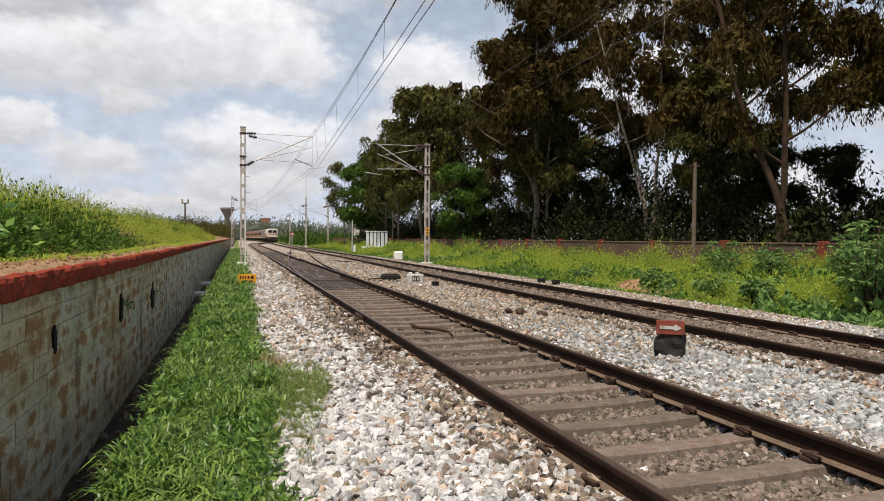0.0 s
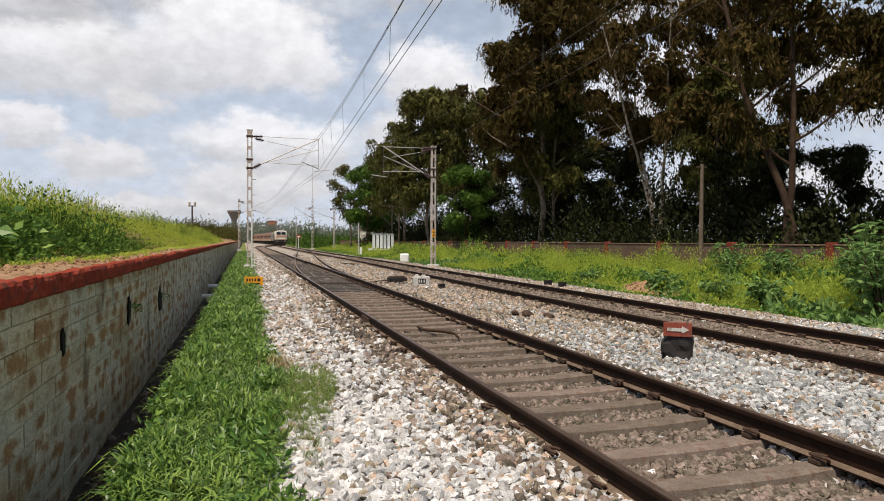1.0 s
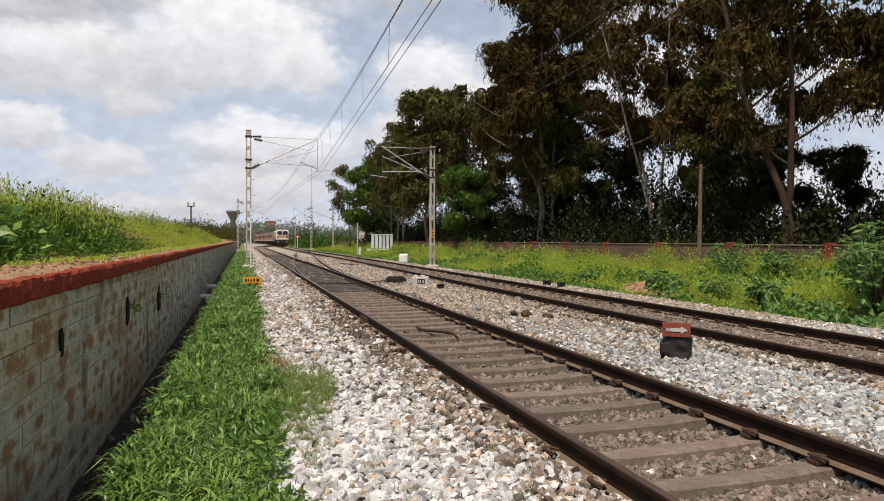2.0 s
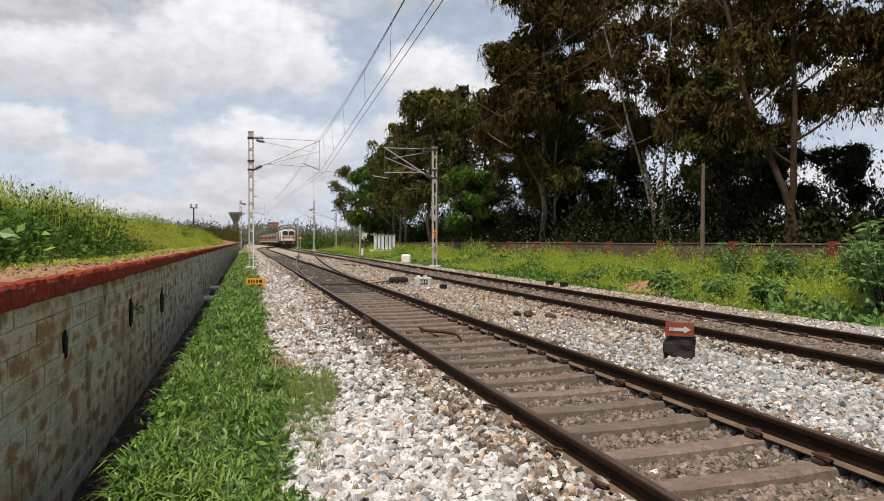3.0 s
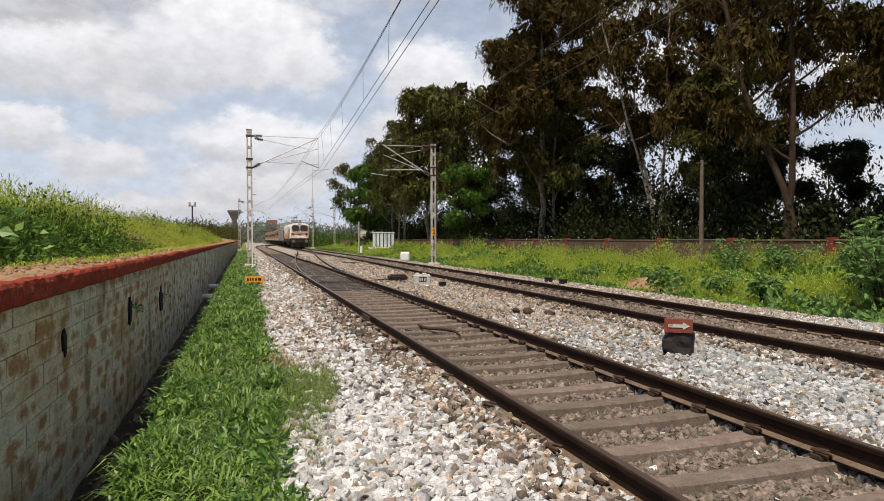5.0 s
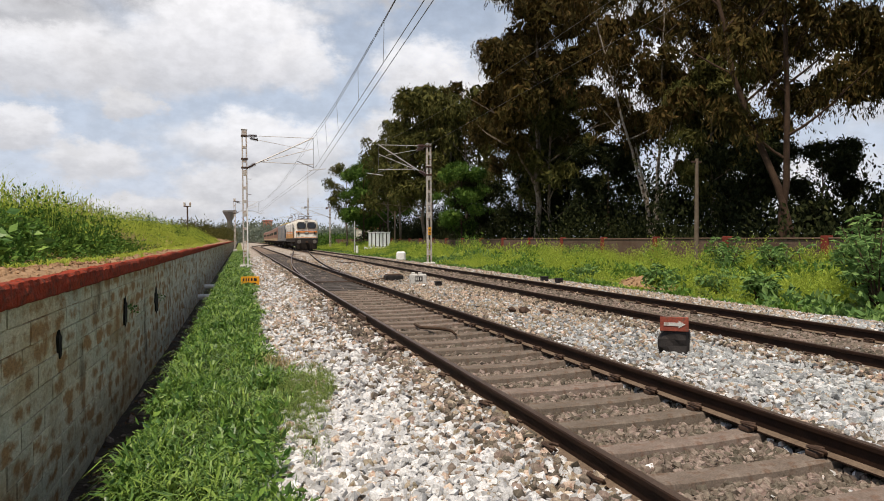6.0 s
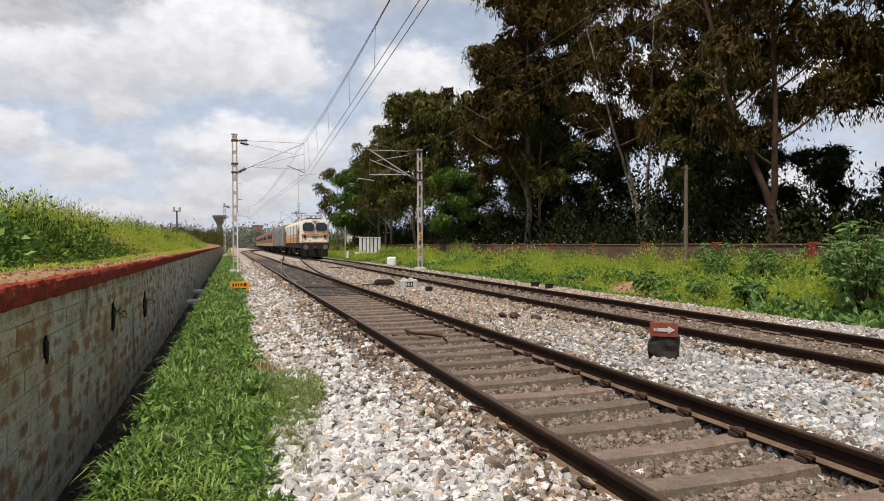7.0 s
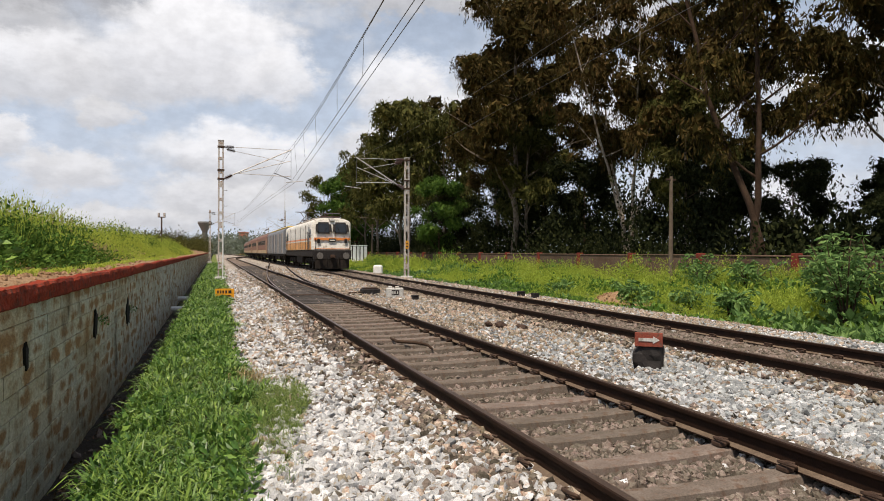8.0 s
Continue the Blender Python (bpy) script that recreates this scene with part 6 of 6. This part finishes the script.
def arrow_block():
    t = thing("marker_block", "blackened concrete block with a red arrow board on top", "track marker", (5.60, 7.66, -0.10), -36)
    bm = box(-0.20, 0.20, -0.14, 0.14, -0.05, 0.42, 0.05)
    bmesh.ops.subdivide_edges(bm, edges=bm.edges[:], cuts=3, use_grid_fill=True)
    for v in bm.verts:
        v.co += Vector((1, 1, 0.6)) * 0.035 * noise.noise(v.co * 7)
        if v.co.x < -0.1 and v.co.z > 0.28:
            v.co.z -= 0.05
            v.co.x += 0.02
    part("block", bm, BLACK, t)
    b = part("board", box(-0.175, 0.185, -0.160, -0.125, 0.385, 0.575, 0.006), RED_OLD, t, "faded red board")
    bm = box(-0.125, 0.06, -0.168, -0.159, 0.458, 0.502)
    vs = [bm.verts.new(p) for p in ((0.06, -0.168, 0.43), (0.145, -0.168, 0.48), (0.06, -0.168, 0.53), (0.06, -0.159, 0.43), (0.145, -0.159, 0.48), (0.06, -0.159, 0.53))]
    for f in ((0, 1, 2), (5, 4, 3), (0, 3, 4, 1), (1, 4, 5, 2), (2, 5, 3, 0)):
        bm.faces.new([vs[i] for i in f])
    part("arrow", bm, CONC, b, "white painted arrow")
    bm = box(0.20, 0.24, -0.12, 0.10, -0.05, 0.22, 0.02)
    part("side_stone", bm, CONC, t)


arrow_block()


def fouling_block():
    t = thing("concrete_marker", "pale grey concrete block with a dark lettered panel", "track marker", (5.86, 22.1, -0.08), -12)
    bm = box(-0.29, 0.29, -0.14, 0.14, 0, 0.40, 0.03)
    part("block", bm, CONC, t)
    part("lug", box(-0.23, -0.10, -0.10, 0.10, 0.40, 0.46, 0.02), CONC, t)
    part("lug", box(0.0, 0.15, -0.10, 0.10, 0.40, 0.455, 0.02), CONC, t)
    p = part("panel", box(-0.115, 0.145, -0.146, -0.138, 0.155, 0.33, 0.003), BLACK, t, "dark panel")
    for x in (-0.075, -0.005, 0.085):
        part("letter_bar", box(x - 0.022, x + 0.022, -0.150, -0.1445, 0.19, 0.295), CONC, p)


fouling_block()


def point_machine():
    t = thing("point_machine", "low dark rusty point machine on timbers", "point machine", (5.45, 24.0, -0.04), 4)
    part("case", box(-0.36, 0.30, -0.22, 0.22, 0.04, 0.24, 0.03), BLACK, t)
    part("lid", box(-0.30, 0.24, -0.19, 0.19, 0.24, 0.28, 0.015), RUST, t)
    part("rod", rod((-0.36, 0.0, 0.12), (-1.1, -0.3, 0.10), 0.025), RUST, t)
    part("timber", box(-0.8, 0.45, -0.28, -0.08, -0.06, 0.04, 0.01), SLEEPER_DARK, t)


point_machine()


def small_box(x, y, rz, s):
    t = thing("track_box", "small black cable box beside the rail", "cable box", (x, y, -0.06), rz, group="cable boxes beside the rail")
    part("case", box(-0.11 * s, 0.11 * s, -0.10, 0.10, 0, 0.20 * s, 0.02), BLACK, t)
    part("lid", box(-0.12 * s, 0.12 * s, -0.11, 0.11, 0.20 * s, 0.225 * s, 0.008), BLACK, t)
    part("cable", rod((0.0, -0.1, 0.08), (-0.3, -0.35, 0.0), 0.018), BLACK, t)


small_box(10.2, 21.2, 0, 1.1)
small_box(10.35, 20.4, 10, 1.0)
small_box(6.2, 20.8, 5, 0.9)


def white_box():
    t = thing("equipment_box", "white painted equipment box in the weeds", "equipment box", (12.0, 50.4, -0.30), -10)
    part("body", box(-0.36, 0.36, -0.25, 0.25, 0.12, 0.84, 0.11), WHITE, t)
    part("plinth", box(-0.32, 0.32, -0.22, 0.22, -0.1, 0.12, 0.01), CONC, t)


white_box()


def relay_hut():
    t = thing("relay_hut", "grey corrugated metal equipment hut on a white plinth", "equipment hut", (19.0, 93.0, -0.35), -12)
    part("plinth", box(-2.1, 1.0, -1.2, 1.1, -0.1, 0.75, 0.03), WHITE, t, "white plinth")
    part("body", box(-1.45, 1.45, -0.9, 0.9, 0.75, 2.75, 0.03), UNDER, t, "dark gaps between the panels")
    for k in range(6):
        x = -1.30 + k * 0.52
        part("panel", box(x - 0.19, x + 0.19, -0.95, -0.895, 0.80, 2.68, 0.015), SHEET, t)
    for k in range(3):
        y = -0.6 + k * 0.6
        part("panel", box(-1.50, -1.445, y - 0.22, y + 0.22, 0.80, 2.68, 0.015), SHEET, t)
    part("roof", box(-1.58, 1.58, -1.02, 1.02, 2.75, 2.84, 0.02), SHEET, t)


relay_hut()


def warning_board():
    t = thing("warning_board", "small orange lettered board on short legs in the grass", "sign", (0.33, 24.0, -0.16), -4)
    b = part("board", box(-0.31, 0.31, -0.012, 0.012, 0.10, 0.43, 0.004), YELLOW, t)
    for x, w in ((-0.22, 0.05), (-0.13, 0.045), (-0.05, 0.045), (0.05, 0.06), (0.17, 0.10)):
        part("letter_bar", box(x - w / 2, x + w / 2, -0.017, -0.011, 0.27, 0.37), BLACK, b)
    part("letter_bar", box(-0.1, 0.2, -0.017, -0.011, 0.16, 0.21), BLACK, b)
    for s in (-1, 1):
        part("leg", box(s * 0.22 - 0.02, s * 0.22 + 0.02, 0.012, 0.035, -0.15, 0.40), RUST, t)


warning_board()


def bond_post():
    t = thing("earthing_post", "slim white post with a forked foot beside the mast", "post", (0.42, 37.6, -0.12))
    part("post", rod((0, 0, 0.2), (0, 0, 3.4), 0.03, n=10), WHITE, t)
    for s in (-1, 1):
        part("foot", rod((0, 0, 0.25), (s * 0.16, 0, 0.0), 0.028), WHITE, t)


bond_post()


def concrete_pole(x, y, top, r=0.09, label="tapered old concrete pole in the weeds", mat_=None):
    t = thing("utility_pole", label, "pole", (x, y, -0.4), group="poles along the boundary wall")
    part("shaft", rod((0, 0, 0), (0.03, 0, top + 0.4), r * 1.25, r * 0.85, 12), mat_ or POLE_CONC, t)
    if top > 4:
        part("bracket", box(-0.25, 0.25, -0.05, 0.05, top + 0.2, top + 0.28, 0.01), RUST, t)


concrete_pole(20, 25.7, 5.1)
concrete_pole(20.6, 90, 5.4, 0.12, "pale concrete pole by the hut")
concrete_pole(13.3, 80, 3.7, 0.07, "thin grey post with a white foot", GALV)
concrete_pole(13.45, 79.2, 0.75, 0.14, "short white stake in the weeds", WHITE)


def lamp_post():
    t = thing("flood_lamp_post", "distant post with two flood lamps", "lamp post", (-4.2, 60, 1.2))
    part("post", rod((0, 0, 0), (0, 0, 3.2), 0.06, n=8), RUST, t)
    part("crossbar", rod((-0.3, 0, 3.2), (0.3, 0, 3.2), 0.04), RUST, t)
    for s in (-1, 1):
        part("lamp_head", box(s * 0.22 - 0.08, s * 0.22 + 0.08, -0.1, 0.1, 3.2, 3.55, 0.03), GALV_OLD, t)


lamp_post()


def water_tower():
    t = thing("water_tower", "grey funnel-shaped concrete water tower far away", "water tower", (-4.0, 300, 0))
    bm = rod((0, 0, 9.8), (0, 0, 13.6), 1.0, 2.9, 20)
    rod((0, 0, 13.6), (0, 0, 14.2), 2.95, 2.85, 20, bm)
    part("tank", bm, TOWER, t)
    part("shaft", rod((0, 0, 0), (0, 0, 9.8), 1.05, 1.0, 16), TOWER, t)


water_tower()


def far_house(x, y, w, d, h, wallm, roofm, label, storeys=2):
    t = thing("house", label, "house", (x, y, -0.3), group="houses far along the line")
    part("wall", box(-w / 2, w / 2, -d / 2, d / 2, 0, h, 0.05), wallm, t)
    part("roof", box(-w / 2 - 0.3, w / 2 + 0.3, -d / 2 - 0.3, d / 2 + 0.3, h, h + 0.5, 0.08), roofm, t)
    for s in range(storeys):
        for k in range(max(2, int(w / 3))):
            xx = -w / 2 + (k + 0.5) * w / max(2, int(w / 3))
            part("window", box(xx - 0.5, xx + 0.5, -d / 2 - 0.03, -d / 2 + 0.05, 1 + s * 3.0, 2.3 + s * 3.0, 0.02), GLASS, t)


far_house(17.3, 445, 6, 5, 13.9, BRICKFAR, BRICKFAR, "red brick house among distant trees", 3)
far_house(58, 310, 10, 8, 6.5, FARWALL, BRICKFAR, "pale plastered house with a red roof")


def stop_board():
    t = thing("signal_board", "red and white board on a post beside the track", "railway sign", (11.6, 150, -0.1))
    part("post", rod((0, 0, 0), (0, 0, 2.6), 0.05), WHITE, t)
    part("board", box(-0.45, 0.45, -0.03, 0.03, 2.0, 2.9, 0.02), RED_OLD, t, "faded red board")
    part("stripe", box(-0.35, 0.35, -0.035, -0.028, 2.36, 2.54), WHITE, t)


stop_board()


def far_trees():
    rng = random.Random(21)
    spots = []
    for i in range(330):
        x, y = rng.uniform(-60, 110), rng.uniform(350, 430)
        spots.append((x, y, 0, rng.uniform(4, 7), rng.uniform(6, 12) + 4 * noise.noise(Vector((x * 0.03, 0, 0)))))
    mounds("far_trees", "distant line of trees with haze mixed into their colour", spots[:240], 8, 1.1, 0.6, HILL, 31)
    spots = [(rng.uniform(10.5, 30), rng.uniform(150, 260), -0.3, rng.uniform(1.5, 3), rng.uniform(1.5, 3.6)) for _ in range(120)]
    spots = [s for s in spots if s[0] - float(line_b(s[1])) > 5]
    mounds("distant_bushes", "green bushes beside the far track", spots, 42, 0.5, 0.5, LEAF_GREEN, 32)
    spots = [(rng.uniform(-16, -5), rng.uniform(110, 180), 1.2, rng.uniform(1.5, 2.8), rng.uniform(2.0, 3.8)) for _ in range(70)]
    spots += [(rng.uniform(-9, -2.6), rng.uniform(170, 240), 1.2, rng.uniform(1.8, 3), rng.uniform(3, 5.2)) for _ in range(26)]
    mounds("platform_trees", "dark bushy trees beyond the platform", spots, 60, 0.32, 0.5, EUCA_OLIVE, 33)


far_trees()


def castor_shrub(x, y, h, seed):
    """A shrub with large palmate leaves on thin stems."""
    rng = random.Random(seed)
    t = thing("castor_shrub", "tall castor shrub with large blue-green palmate leaves", "shrub", (x, y, ground_z(x, y)), rng.uniform(0, 360), group="castor shrubs")
    v, f = [], []
    c, a, ln, wd = [], [], [], []
    for s in range(9):
        an, sp = rng.uniform(0, 6.28), rng.uniform(0.2, 0.9) * h * 0.5
        end = Vector((math.cos(an) * sp, math.sin(an) * sp, h * rng.uniform(0.6, 1.0)))
        sv, sf = tube([(0, 0, -0.1), end * 0.5 + Vector((0, 0, 0.12 * h)), end], [0.03, 0.02, 0.01], 5)
        part("stem", raw("stem", sv, sf, True), BARK_DARK, t)
        for k in range(11):
            p = end * rng.uniform(0.35, 1.0) + Vector((rng.gauss(0, 0.2), rng.gauss(0, 0.2), rng.uniform(-0.1, 0.25)))
            n = Vector((rng.gauss(0, 0.5), rng.gauss(0, 0.5), 1)).normalized()
            u = n.orthogonal().normalized()
            size = rng.uniform(0.13, 0.24)
            for j in range(7):
                d = Matrix.Rotation(j * 6.283 / 7.5 + rng.uniform(-0.1, 0.1), 3, n) @ u
                c.append(p + d * size * 0.55 - Vector((0, 0, 0.06 * size))); a.append(d + Vector((0, 0, -0.3)))
                ln.append(size * 1.05); wd.append(size * 0.38)
    leaf_cloud("foliage", c, a, ln, wd, CASTOR, t, seed)


for i, (x, y, h) in enumerate([(14.9, 12.4, 2.1), (15.6, 13.2, 2.5), (16.3, 12.6, 2.3), (16.4, 14.2, 2.0), (19.4, 20.2, 1.7), (20.3, 24.4, 1.9), (19.7, 23.2, 1.5), (13.9, 15.2, 0.8), (14.2, 17.3, 0.7), (13.8, 19.8, 0.7), (13.9, 25.0, 0.6)]):
    castor_shrub(x, y, h, 50 + i)


def bare_patch():
    bm = bmesh.new()
    rows = []
    for i in range(13):
        r = []
        for j in range(9):
            u, w = i / 12 * 2 - 1, j / 8 * 2 - 1
            e = max(0, 1 - u * u - w * w)
            x, y = 14.9 + w * 0.9, 21.9 + u * 1.6
            r.append(bm.verts.new((x, y, ground_z(x, y) - 0.03 + 0.42 * e ** 0.7 + 0.06 * noise.noise(Vector((x * 3, y * 3, 1))))))
        rows.append(r)
    for a, b in zip(rows, rows[1:]):
        for j in range(8):
            bm.faces.new((a[j], b[j], b[j + 1], a[j + 1]))
    tagged(part("soil_heap", bm, SOIL), "heap of bare reddish soil among the weeds", "soil heap")


bare_patch()


def heap_clods():
    rng = np.random.default_rng(23)
    u, w = rng.uniform(-0.95, 0.95, 260), rng.uniform(-0.95, 0.95, 260)
    e = np.maximum(0, 1 - u * u - w * w)
    x, y = 14.9 + w * 0.9, 21.9 + u * 1.6
    z = np.array([ground_z(a, b) for a, b in zip(x, y)]) - 0.01 + 0.40 * e ** 0.7
    stones("heap_clods", np.stack([x, y, z], 1), 0.05 * rng.uniform(0.3, 1.4, 260), SOIL, "loose reddish clods on the soil heap", 24)


heap_clods()


def loose_bits():
    """Sticks, dark lumps and litter that lie about."""
    v, f = tube([(3.0, 11.6, 0.0), (2.95, 11.0, 0.02), (3.15, 10.5, 0.05), (3.3, 10.35, 0.03), (3.3, 10.1, 0.0)], [0.02, 0.03, 0.03, 0.025, 0.015], 6)
    tagged(part("stick", raw("stick", v, f, True), BARK_DARK), "dark crooked stick lying between the rails", "stick")
    ob = part("iron_bar", box(-0.06, 0.06, -1.3, 1.3, 0, 0.07, 0.01), RUST)
    ob.matrix_basis = pose(6.4, 42.0, 0.03, 0, 0, 17)
    tagged(ob, "rusty iron bar lying on the ballast", "iron bar")
    rng = random.Random(3)
    for x, y, s in ((5.6, 12.6, 0.13), (5.85, 12.1, 0.11), (5.45, 12.9, 0.08)):
        bm = bmesh.new()
        bmesh.ops.create_icosphere(bm, subdivisions=2, radius=s)
        for p in bm.verts:
            p.co *= 1 + 0.5 * noise.noise(p.co * 9 + Vector((x, y, 0)))
            p.co.z *= 0.7
        ob = part("rock", bm, RUST)
        ob.matrix_basis = pose(x, y, 0.03)
        tagged(ob, "dark brown rock lying on the ballast", "rock", group="dark rocks on the ballast")
    bm = box(-0.06, 0.06, -0.05, 0.05, 0, 0.03, 0.012)
    ob = part("litter", bm, WHITE)
    ob.matrix_basis = pose(-1.15, 9.9, -0.76, 10, 5, 30)
    tagged(ob, "scrap of white litter in the ditch", "litter")
    for x, y, s in ((-2.15, 6.2, 0.09), (-2.2, 6.5, 0.07), (-2.05, 6.9, 0.05), (-2.3, 5.6, 0.06)):
        bm = bmesh.new()
        bmesh.ops.create_icosphere(bm, subdivisions=2, radius=s)
        for p in bm.verts:
            p.co *= 1 + 0.5 * noise.noise(p.co * 11 + Vector((x, y, 0)))
        ob = part("rock", bm, SOIL)
        ob.matrix_basis = pose(x, y, 1.27)
        tagged(ob, "earthy stone on the platform's edge", "rock", group="stones on the platform")


loose_bits()


def motions():
    move_train()


motions()
